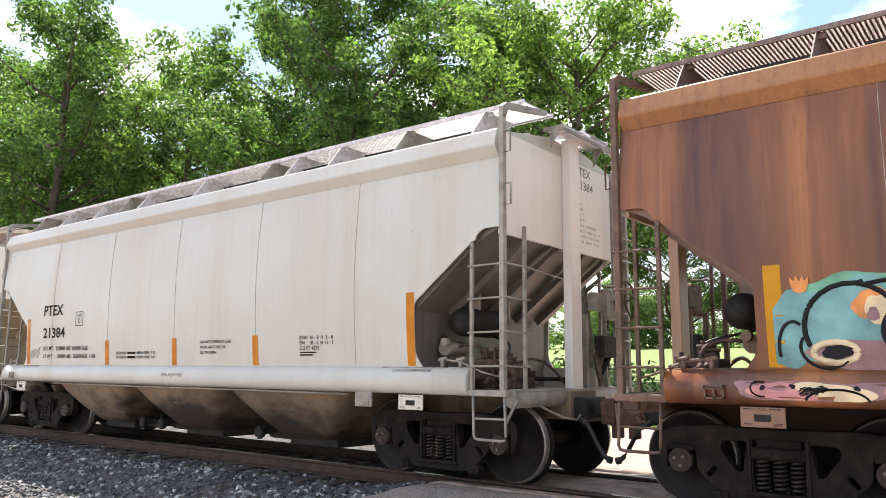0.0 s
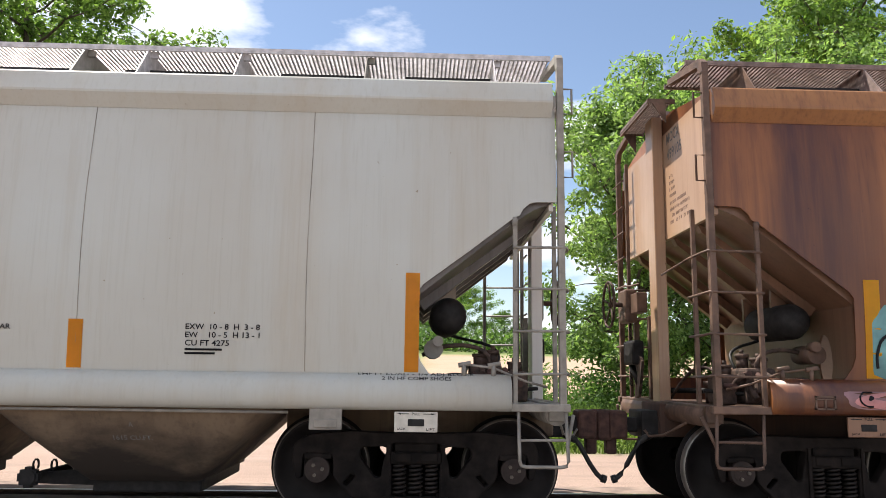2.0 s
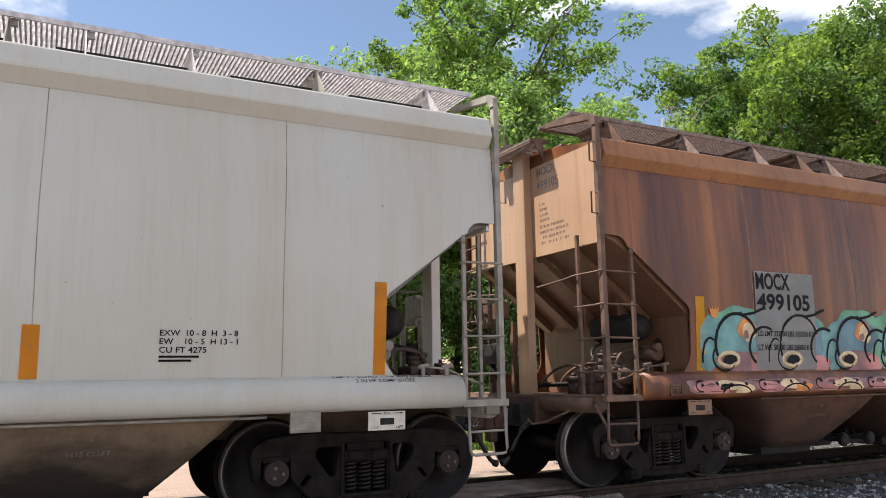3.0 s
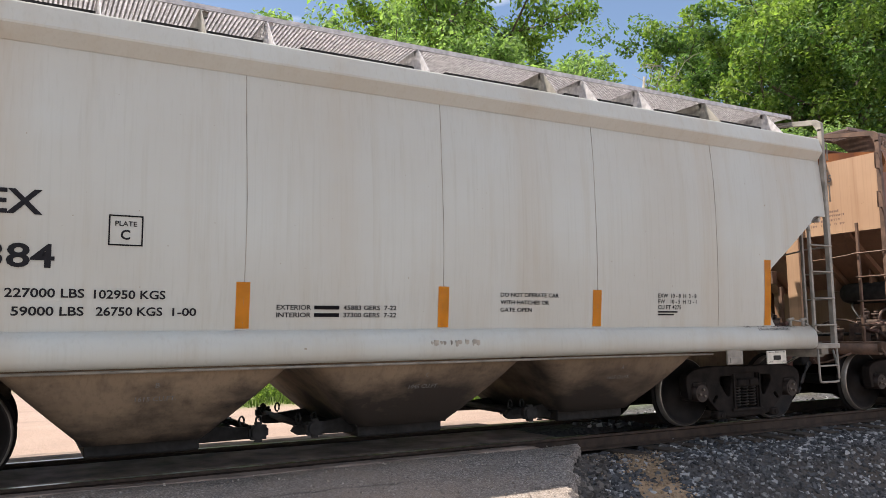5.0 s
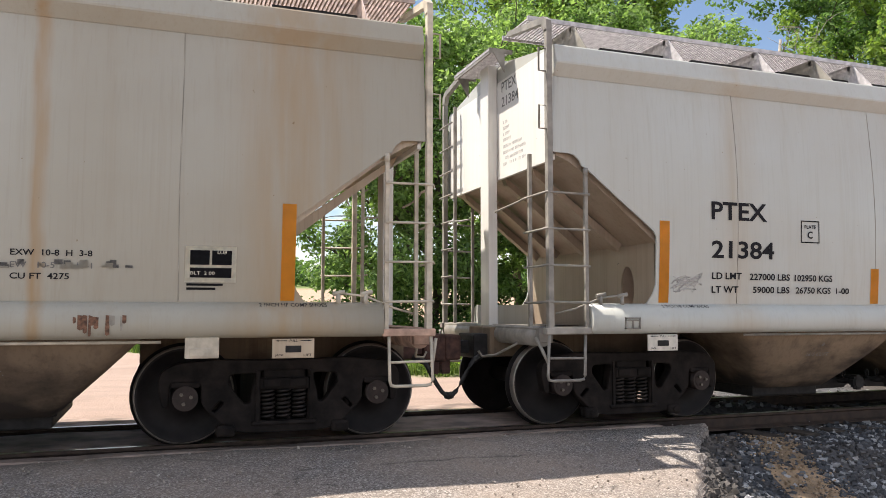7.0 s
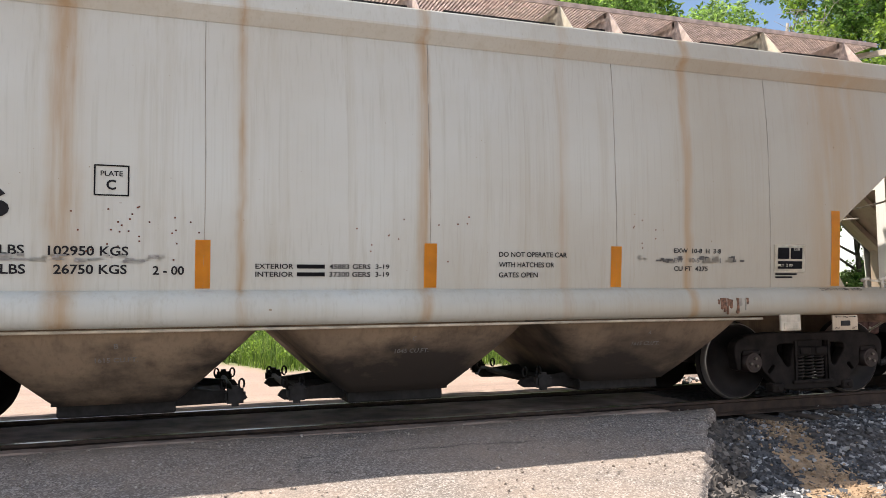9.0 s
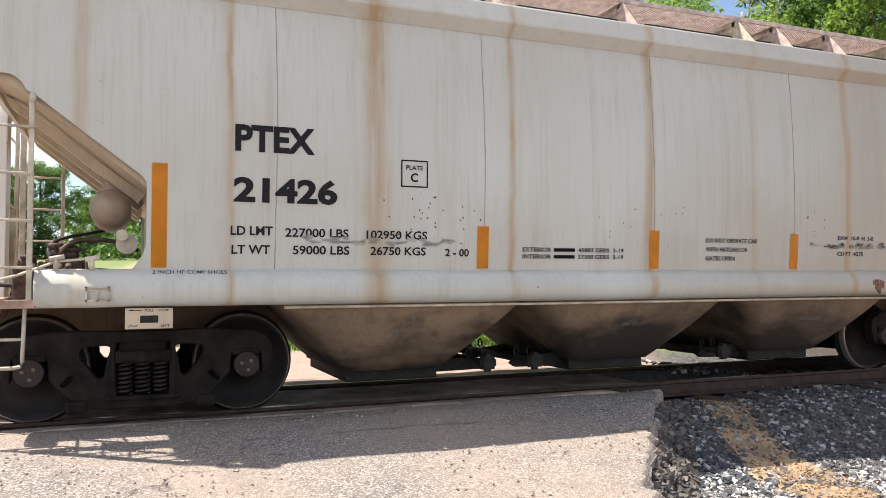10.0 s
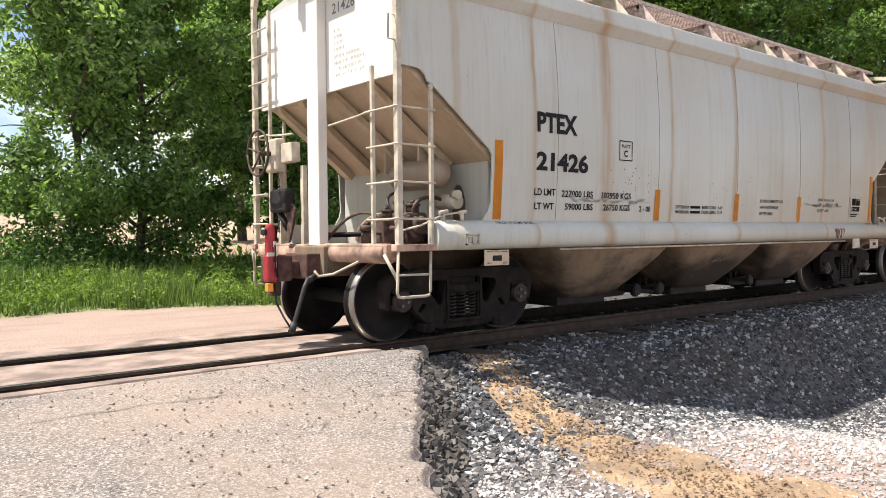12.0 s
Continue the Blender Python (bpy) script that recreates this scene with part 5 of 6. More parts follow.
def zones(x, y):
    """How much of the ground here is pale sand, grass and tilled field."""
    w = 0.9 * noise.noise((x * 0.35, y * 0.35, 5)) + 0.35 * noise.noise((x * 1.3, y * 1.3, 9))
    if y < YC:
        # unseen ground far left and behind is made pale to bounce light onto the cars
        return max(0.95 * smooth(5.3, 3.9, y + 0.6 * w) * max(smooth(4.2, 5.5, x), smooth(-6.0, -7.0, x)), 0.9 * smooth(-4, -8, y + w)), 0.0, 0.0
    edge = 13.3 - 0.22 * min(x - 4, 6) + 2.5 * max(0.0, 1.5 - x) if x > -1 else 20 + 6 * (-1 - x)
    if x < -6:
        edge = 13.0 + 0.05 * (x + 6)
        if x > -14:
            edge += 3
    grass = smooth(edge - 0.5, edge + 0.5, y + w)
    if x > 9:
        grass = max(grass, smooth(YC + 2.8, YC + 3.6, y + 0.5 * w))
    if x < -9:
        grass = max(grass, smooth(YC + 3.0, YC + 4.0, y + 0.5 * w))
    sand = smooth(YC + 0.9, YC + 1.3, y + 0.15 * w) * smooth(-9.5, -8, x) * (1 - smooth(8, 9.3, x))
    field = smooth(24, 26, y + w) * (1 - smooth(78, 84, y + 2 * w)) * smooth(-2.5, 0.6, x + 1.2 * w - 0.03 * (y - 25))
    return sand, grass, field


def build_ground():
    xs, ys = lines(-16, 16, 0.2, 1500), lines(-3, 20, 0.2, 1500)
    nx, ny = len(xs), len(ys)
    verts = [(x, y, ground_z(x, y)) for y in ys for x in xs]
    faces = [(j * nx + i, j * nx + i + 1, (j + 1) * nx + i + 1, (j + 1) * nx + i) for j in range(ny - 1) for i in range(nx - 1)]
    me = bpy.data.meshes.new("ground")
    me.from_pydata(verts, [], faces)
    at = me.attributes.new("zone", "FLOAT_COLOR", "POINT")
    at.data.foreach_set("color", np.array([(*zones(x, y), 1.0) for y in ys for x in xs], dtype=np.float32).ravel())
    me.polygons.foreach_set("use_smooth", [True] * len(faces))
    k = Mat("ground_soil", 0.95)
    an = k.n.new("ShaderNodeAttribute")
    an.attribute_name = "zone"
    sep = k.n.new("ShaderNodeSeparateColor")
    k.l.new(an.outputs["Color"], sep.inputs[0])
    cells = k.voronoi(24.0)
    grey = k.n.new("ShaderNodeRGBToBW")
    k.l.new(cells, grey.inputs[0])
    ballast = k.mix(k.ramp(k.noise(0.9, detail=5), (0.42, 0.0), (0.72, 1.0)), k.ramp(grey.outputs[0], (0.15, (0.025, 0.026, 0.03)), (0.85, (0.12, 0.12, 0.125))), (0.058, 0.045, 0.036))
    sandc = k.mix(k.noise(1.1, detail=7), (0.29, 0.205, 0.17), (0.43, 0.32, 0.265))
    sandc = k.mix(k.ramp(k.noise(60, detail=2), (0.35, 0.6), (0.6, 0.0)), sandc, (0.17, 0.13, 0.105))
    sandc = k.mix(k.ramp(k.noise(1.0, k.coords((0.35, 2.6, 1)), detail=6), (0.5, 0.0), (0.62, 0.45)), sandc, (0.22, 0.165, 0.14))
    grassc = k.mix(k.noise(0.8, detail=7), (0.07, 0.115, 0.028), (0.18, 0.22, 0.065))
    fieldc = k.mix(k.noise(0.25, detail=7), (0.31, 0.21, 0.145), (0.42, 0.30, 0.215))
    wave = k.noise(1.0, k.coords((0.5, 3.0, 1)), detail=4)
    fieldc = k.mix(k.ramp(wave, (0.5, 0.0), (0.75, 0.35)), fieldc, (0.26, 0.22, 0.10))
    col = k.mix(sep.outputs[0], ballast, sandc)
    col = k.mix(sep.outputs[1], col, grassc)
    col = k.mix(sep.outputs[2], col, fieldc)
    k.bump(k.noise(35, detail=5), 0.6, 0.03)
    me.materials.append(k.done(col))
    tagged(new("ground", me), "ballast, pale dirt, grass and a tilled field", "ground", kind="structure")


def build_road():
    """The worn asphalt of the crossing, with a ragged, broken edge."""
    ny, nx = 320, 100
    verts, faces = [], []
    for j in range(ny + 1):
        y = -7.0 + 14.47 * j / ny
        xr = road_edge(y) + 0.13 * noise.noise((y * 1.6, 0, 0)) + 0.10 * noise.noise((y * 5, 3, 0)) + 0.07 * noise.noise((y * 13, 5, 0)) + 0.035 * noise.noise((y * 31, 5, 0))
        xl = -6.6 + 0.12 * noise.noise((y * 1.7, 8, 0))
        for i in range(nx + 1):
            u = i / nx
            x = xl + (xr - xl) * (1 - (1 - u) ** 2.0)
            drop = 0.05 * smooth(0.09, 0.0, xr - x) ** 2.0 if xr - x < 0.09 else 0.0
            dl = 0.06 * smooth(0.3, 0.0, x - xl) if x - xl < 0.3 else 0.0
            z = road_z(y) - drop - dl + 0.03 * noise.noise((x * 5, y * 5, 7)) * (drop > 0.004) + 0.018 * noise.noise((x * 0.9, y * 0.9, 1)) + 0.006 * noise.noise((x * 4, y * 4, 2))
            if y > 7.2:
                z -= 0.02 * (y - 7.2) / 0.27
            verts.append((x, y, z))
        verts.append((xr - 0.03 + 0.04 * noise.noise((y * 9, 1, 6)), y, road_z(y) - 0.62))
    w = nx + 2
    for j in range(ny):
        for i in range(nx + 1):
            faces.append((j * w + i, j * w + i + 1, (j + 1) * w + i + 1, (j + 1) * w + i))
    me = bpy.data.meshes.new("road")
    me.from_pydata(verts, [], faces)
    me.polygons.foreach_set("use_smooth", [i % (nx + 1) != nx for i in range(len(faces))])
    k = Mat("worn_asphalt", 0.9)
    stones = k.voronoi(75.0)
    wob = k.n.new("ShaderNodeVectorMath")
    k.l.new(k.tc.outputs["Object"], wob.inputs[0]), k.l.new(k.mix(1.0, (0, 0, 0), k.noise(2.2, detail=5), "ADD"), wob.inputs[1])
    cells = k.n.new("ShaderNodeTexVoronoi")
    cells.feature, cells.inputs["Scale"].default_value = "DISTANCE_TO_EDGE", 0.55
    k.l.new(wob.outputs[0], cells.inputs["Vector"])
    crack = k.mix(1.0, k.ramp(cells.outputs["Distance"], (0.0, 1.0), (0.012, 0.0)), k.ramp(k.noise(1.4, detail=3), (0.48, 0.0), (0.6, 0.8)), "MULTIPLY")
    g = k.n.new("ShaderNodeRGBToBW")
    k.l.new(stones, g.inputs[0])
    base = k.ramp(g.outputs[0], (0.1, (0.065, 0.06, 0.058)), (0.55, (0.20, 0.183, 0.17)), (0.95, (0.50, 0.46, 0.43)))
    dust = k.ramp(k.noise(0.5, detail=8, rough=0.62), (0.36, 0.05), (0.66, 0.72))
    col = k.mix(dust, base, (0.36, 0.275, 0.215))
    patch = k.ramp(k.noise(2.6, detail=5), (0.56, 0.0), (0.68, 0.55))
    col = k.mix(patch, col, (0.20, 0.17, 0.145))
    speck = k.ramp(k.noise(120, detail=1), (0.62, 0.0), (0.68, 0.7))
    col = k.mix(speck, col, (0.10, 0.09, 0.08))
    glint = k.ramp(k.voronoi(150.0, None, "Distance"), (0.0, 0.8), (0.12, 0.0))
    col = k.mix(k.mix(1.0, glint, k.ramp(k.noise(40, detail=1), (0.5, 0.0), (0.55, 1.0)), "MULTIPLY"), col, (0.62, 0.60, 0.57))
    col = k.mix(crack, col, (0.035, 0.03, 0.027))
    k.bump(k.mix(0.35, k.noise(70, detail=5, rough=0.7), g.outputs[0]), 0.85, 0.018)
    me.materials.append(k.done(col))
    tagged(new("road", me), "worn dusty asphalt level crossing with a broken edge", "road", kind="structure")
    fill = plain("oily_crossing_filling", (0.25, 0.19, 0.16), 0.95, 0.0, 0.45, 3, 0.6)
    # filling between and beside the rails
    for a, b, nm in ((7.45, 7.665, "crossing_filling"), (7.80, 9.13, "crossing_filling"), (9.32, 10.1, "crossing_filling")):
        vs, fs = [], []
        for j in range(9):
            for i in range(71):
                x, y = -6.6 + (12.3 if a < 7.5 else 13.0) * i / 70 - 0.2 * (j / 8), a + (b - a) * j / 8
                vs.append((x, y, -0.028 + 0.012 * noise.noise((x * 1.5, y * 3, 4)) - (0.05 if j in (0, 8) else 0) - 0.12 * smooth(0.5, 0.0, min(x + 6.8, (5.75 if a < 7.5 else 6.4) - x)) - (0.012 if a < 7.5 else 0)))
        for j in range(8):
            for i in range(70):
                fs.append((j * 71 + i, j * 71 + i + 1, (j + 1) * 71 + i + 1, (j + 1) * 71 + i))
        m2 = bpy.data.meshes.new(nm)
        m2.from_pydata(vs, [], fs)
        m2.materials.append(fill)
        tagged(new(nm, m2), "dusty asphalt filling beside the rails", "road", kind="structure")


def build_track():
    tr = tagged(new("railway_track"), "rusty rails on creosoted ties in grey ballast", "railway track", kind="structure")
    for y in (YC - 0.7525, YC + 0.7525):
        bm = fresh()
        sweep(bm, [(y - 0.07, -0.18), (y + 0.07, -0.18), (y + 0.07, -0.165), (y + 0.012, -0.14), (y + 0.012, -0.045), (y + 0.036, -0.03), (y + 0.036, -0.002), (y + 0.03, 0.0), (y - 0.03, 0.0), (y - 0.036, -0.002), (y - 0.036, -0.03), (y - 0.012, -0.045), (y - 0.012, -0.14), (y - 0.07, -0.165)], -400, 400, 1)
        bmesh.ops.recalc_face_normals(bm, faces=bm.faces)
        for f in bm.faces:
            if f.normal.z > 0.9 and f.calc_center_median().z > -0.01:
                f.material_index = 1
        part("rail", bm, [RAIL, RAILTOP], tr)
    bm = fresh()
    box(bm, -0.115, 0.115, -1.3, 1.3, -0.17, 0.0, 0.012)
    first = part("railroad_tie", bm, TIE, tr)
    first.matrix_basis = pose(6.62, YC, -0.185)
    r = random.Random(1)
    for i in range(1, 150):
        again(first, tr, pose(6.62 + 0.53 * i, YC + r.uniform(-0.05, 0.05), -0.185, 0, 0, r.uniform(-1, 1)))
    for i in range(1, 110):
        again(first, tr, pose(-6.9 - 0.53 * i, YC + r.uniform(-0.05, 0.05), -0.185, 0, 0, r.uniform(-1, 1)))


def stones(name, n, place, size, material, label, seed):
    """Loose broken stones as one mesh."""
    rs = np.random.RandomState(seed)
    base = np.array([(-1, -1, -1), (1, -1, -1), (1, 1, -1), (-1, 1, -1), (-1, -1, 1), (1, -1, 1), (1, 1, 1), (-1, 1, 1)], float)
    quads = np.array([(0, 3, 2, 1), (4, 5, 6, 7), (0, 1, 5, 4), (1, 2, 6, 5), (2, 3, 7, 6), (3, 0, 4, 7)])
    verts, faces = [], []
    for i in range(n):
        x, y, z = place(rs)
        s_ = size * (0.55 + 0.9 * rs.rand() ** 2)
        b = base * (1 + rs.uniform(-0.34, 0.16, (8, 3))) * s_ * 0.5 * np.array([1.15, 0.9, 0.7])
        u, f, w = rs.rand() * 6.283, rs.normal(0, 0.4), rs.normal(0, 0.4)
        q = np.array([(math.cos(u), -math.sin(u), 0), (math.sin(u), math.cos(u), 0), (0, 0, 1)]) @ np.array([(1, 0, 0), (0, math.cos(f), -math.sin(f)), (0, math.sin(f), math.cos(f))]) @ np.array([(math.cos(w), 0, math.sin(w)), (0, 1, 0), (-math.sin(w), 0, math.cos(w))])
        verts.append(b @ q.T + (x, y, z + s_ * 0.12))
        faces.append(quads + 8 * i)
    me = bpy.data.meshes.new(name)
    me.from_pydata(np.concatenate(verts).tolist(), [], np.concatenate(faces).tolist())
    me.materials.append(material)
    return tagged(new(name, me), label, "gravel", kind="stuff")


def stone_material(name, a, b, c, dusty=False):
    k = Mat(name, 0.85)
    g = k.n.new("ShaderNodeNewGeometry")
    col = k.ramp(g.outputs["Random Per Island"], (0.0, a), (0.7, b), (1.0, c))
    col = k.mix(k.ramp(k.noise(0.8, detail=4), (0.5, 0.0), (0.75, 0.45)), col, (0.11, 0.085, 0.065))
    if dusty:
        sp = k.n.new("ShaderNodeSeparateXYZ")
        k.l.new(g.outputs["Position"], sp.inputs[0])
        trodden = k.ramp(k.math("ADD", k.math("MULTIPLY", sp.outputs[1], 0.1), k.math("MULTIPLY", k.noise(1.6, detail=4), 0.12)), (0.42, 0.8), (0.53, 0.0))
        col = k.mix(trodden, col, (0.42, 0.39, 0.37))
    k.bump(k.noise(60, detail=4), 0.4, 0.006)
    return k.done(col)


def clay_x(y):
    return 6.62 - 0.40 * (7.6 - y) + 0.09 * max(0.0, 5.4 - y) ** 2


def build_stones():
    sm = stone_material("crushed_grey_stone", (0.022, 0.024, 0.028), (0.088, 0.092, 0.100), (0.44, 0.44, 0.44), True)

    def right(rs):
        while True:
            x, y = 3.6 + 18 * rs.rand() ** 1.35, 2.4 + 5.2 * rs.rand()
            mud = abs(x - clay_x(y)) - 0.17 - 0.07 * (7.4 - y) - 0.16 * noise.noise((x * 2.2, y * 2.2, 6))
            if x > road_edge(y) + 0.12 and (mud > 0.16 or rs.rand() < 0.05 + 0.18 * smooth(5.6, 6.6, y) + 0.9 * smooth(-0.16, 0.16, mud)):
                return x, y, ground_z(x, y) - 0.028 * smooth(5.2, 3.6, y)
    stones("ballast_stones", 40000, right, 0.040, sm, "loose crushed grey ballast stones", 4)

    def left(rs):
        x, y = -6.7 - 18 * rs.rand() ** 1.4, 5.0 + 2.7 * rs.rand()
        return x, y, ground_z(x, y)
    stones("ballast_stones", 8000, left, 0.05, sm, "loose crushed grey ballast stones", 6)

    def far(rs):
        x, y = 7.0 + 22 * rs.rand(), YC - 1.0 + 3.6 * rs.rand()
        return x, y, ground_z(x, y) + 0.01
    stones("ballast_stones", 3500, far, 0.062, sm, "loose crushed grey ballast stones", 7)
    def rubble(rs):
        y = 3.6 + 3.8 * rs.rand()
        x = road_edge(y) + 0.02 + 0.42 * rs.rand() ** 2
        return x, y, max(ground_z(x, y), road_z(y) - 0.12 - 0.5 * (x - road_edge(y)))
    rm = stone_material("broken_asphalt", (0.03, 0.028, 0.027), (0.075, 0.068, 0.063), (0.18, 0.16, 0.145))
    stones("asphalt_rubble", 1500, rubble, 0.055, rm, "broken bits of asphalt along the road edge", 15)
    gm = stone_material("pale_road_grit", (0.20, 0.165, 0.135), (0.33, 0.28, 0.235), (0.48, 0.43, 0.38))

    def grit(rs):
        x, y = -2.5 + 8.3 * rs.rand(), 3.0 + 4.4 * rs.rand()
        while x > road_edge(y) - 0.05:
            x, y = -2.5 + 8.3 * rs.rand(), 3.0 + 4.4 * rs.rand()
        return x, y, road_z(y) + 0.004
    stones("road_grit", 2600, grit, 0.013, gm, "small loose grit on the asphalt", 9)
    pm = stone_material("pale_lot_gravel", (0.25, 0.225, 0.21), (0.45, 0.42, 0.40), (0.60, 0.58, 0.565))

    def lot(rs):
        while True:
            x, y = 3.7 + 9 * rs.rand() ** 1.3, 2.2 + 3.1 * rs.rand()
            if x > road_edge(y) + 0.1 and abs(x - clay_x(y)) > 0.12 + 0.07 * (7.4 - y) + 0.25 * rs.rand():
                return x, y, ground_z(x, y) + 0.002
    stones("lot_gravel", 16000, lot, 0.024, pm, "pale dusty gravel trodden into the lot", 17)
    cm = stone_material("clay_clods", (0.20, 0.135, 0.085), (0.30, 0.21, 0.13), (0.38, 0.28, 0.18))

    def clod(rs):
        y = 2.8 + 4.6 * rs.rand()
        x = clay_x(y) + rs.normal(0, 0.24)
        return x, y, ground_z(x, y) + 0.02
    stones("clay_clods", 1500, clod, 0.018, cm, "small tan clods of washed-out clay", 18)
    # the washed-out strip of clay beside the crossing
    vs, fs = [], []
    for j in range(31):
        y = 7.5 - 4.9 * j / 30
        for i in range(9):
            x = clay_x(y) + (i / 8 - 0.5) * (0.62 + 0.16 * (7.4 - y) + 0.13 * math.sin(3 * y) + 0.5 * noise.noise((i * 0.9, y * 1.7, 2)) + 0.012 * j)
            vs.append((x, y, ground_z(x, y) + 0.006 + 0.03 * noise.noise((x * 3, y * 3, 0)) - (0.06 if i in (0, 8) else 0.0)))
    for j in range(30):
        for i in range(8):
            fs.append((j * 9 + i, (j + 1) * 9 + i, (j + 1) * 9 + i + 1, j * 9 + i + 1))
    me = bpy.data.meshes.new("clay_washout")
    me.from_pydata(vs, [], fs)
    k = Mat("tan_clay", 0.8)
    col = k.mix(k.ramp(k.noise(2.2, detail=8, rough=0.6), (0.36, 0.0), (0.64, 1.0)), (0.19, 0.135, 0.085), (0.40, 0.27, 0.16))
    col = k.mix(k.ramp(k.noise(30, detail=3), (0.58, 0.0), (0.66, 0.7)), col, (0.16, 0.14, 0.12))
    k.bump(k.noise(14, detail=7), 0.9, 0.05)
    me.materials.append(k.done(col))
    tagged(new("clay_washout", me), "strip of washed-out tan clay", "ground", kind="structure")


# ---- plants ----
def leaf_cloud(name, centres, radii, per, size, material, seed, parent=None, flat=0.8):
    rs = np.random.RandomState(seed)
    c = np.repeat(np.array(centres), per, 0)
    rad = np.repeat(np.array(radii), per, 0)
    d = rs.randn(len(c), 3)
    d /= np.linalg.norm(d, axis=1, keepdims=True)
    p = c + d * (rad * (0.25 + 0.75 * rs.rand(len(c)) ** 0.5))[:, None] * np.array([1, 1, flat])
    n = d * 0.7 + rs.randn(len(c), 3) * 0.6 + np.array([0, 0, 0.5])
    n /= np.linalg.norm(n, axis=1, keepdims=True)
    a = np.cross(n, rs.randn(len(c), 3))
    a /= np.linalg.norm(a, axis=1, keepdims=True) + 1e-9
    b = np.cross(n, a)
    s_ = (size * (0.6 + 0.8 * rs.rand(len(c))))[:, None]
    v = np.stack([p - a * s_, p - b * s_ * 0.5 + n * s_ * 0.15, p + a * s_, p + b * s_ * 0.5 + n * s_ * 0.15], 1).reshape(-1, 3)
    f = np.arange(len(v)).reshape(-1, 4)
    me = bpy.data.meshes.new(name)
    me.from_pydata(v.tolist(), [], f.tolist())
    me.materials.append(material)
    ob = new(name, me)
    ob.parent = parent
    return ob


def tree(height, spread, leaf, seed, low=0.22, clumps=70, per=150, size=0.17, label="", bark=None, thin=1.0, girth=0.016):
    """A broad-leaved tree: tapered trunk, forking limbs, clumps of leaves round the limb ends."""
    r = random.Random(seed)
    t = tagged(new("tree"), label, "tree", "trees beside the line")
    bm = fresh()
    lean = (r.uniform(-0.05, 0.05), r.uniform(-0.05, 0.05))
    trunk = [Vector((lean[0] * z + 0.12 * math.sin(z * 0.7 + seed), lean[1] * z + 0.1 * math.cos(z * 0.6), z)) for z in (height * 0.82 * i / 9 for i in range(10))]
    trunk[0].z = -0.4
    tube(bm, trunk, height * girth, 9, height * 0.004)
    ends = []
    n = 22
    for i in range(n):
        u = low + (0.95 - low) * (i + r.random()) / n
        base = trunk[0].lerp(trunk[-1], u)
        k = min(8, int(u * 9))
        base = trunk[k].lerp(trunk[k + 1], u * 9 - k)
        a = i * 2.4 + r.uniform(-0.5, 0.5)
        prof = math.sin(math.pi * min(1, (u - low) / (1 - low) * 0.75 + 0.2)) ** 0.7
        ln = spread * prof * r.uniform(0.65, 1.1)
        d = Vector((math.cos(a), math.sin(a), r.uniform(0.25, 0.8)))
        pts = [base + d * ln * q / 4 + Vector((0, 0, 0.06 * ln * (q / 4) ** 2)) + Vector((r.uniform(-1, 1), r.uniform(-1, 1), r.uniform(-1, 1))) * 0.05 * ln * (q > 0) for q in range(5)]
        tube(bm, pts, height * 0.0055 * (1.15 - 0.6 * u), 6, 0.012)
        for q in (2, 3, 4):
            ends.append(pts[q])
            for _ in range(2):
                dd = Vector((r.uniform(-1, 1), r.uniform(-1, 1), r.uniform(-0.1, 0.9)))
                tip = pts[q] + dd * ln * 0.33
                tube(bm, [pts[q], pts[q].lerp(tip, 0.5) + Vector((0, 0, 0.05)), tip], 0.022, 5, 0.006)
                ends.append(tip)
    ends += [trunk[-1], trunk[-1] + Vector((0, 0, height * 0.07)), trunk[-2]]
    part("trunk", bm, bark or BARK, t)
    r.shuffle(ends)
    ends = ends[:clumps]
    radii = [height * r.uniform(0.026, 0.062) * thin for _ in ends]
    crown = leaf_cloud("crown", [tuple(e) for e in ends], radii, per, size, leaf, seed, t)
    return t


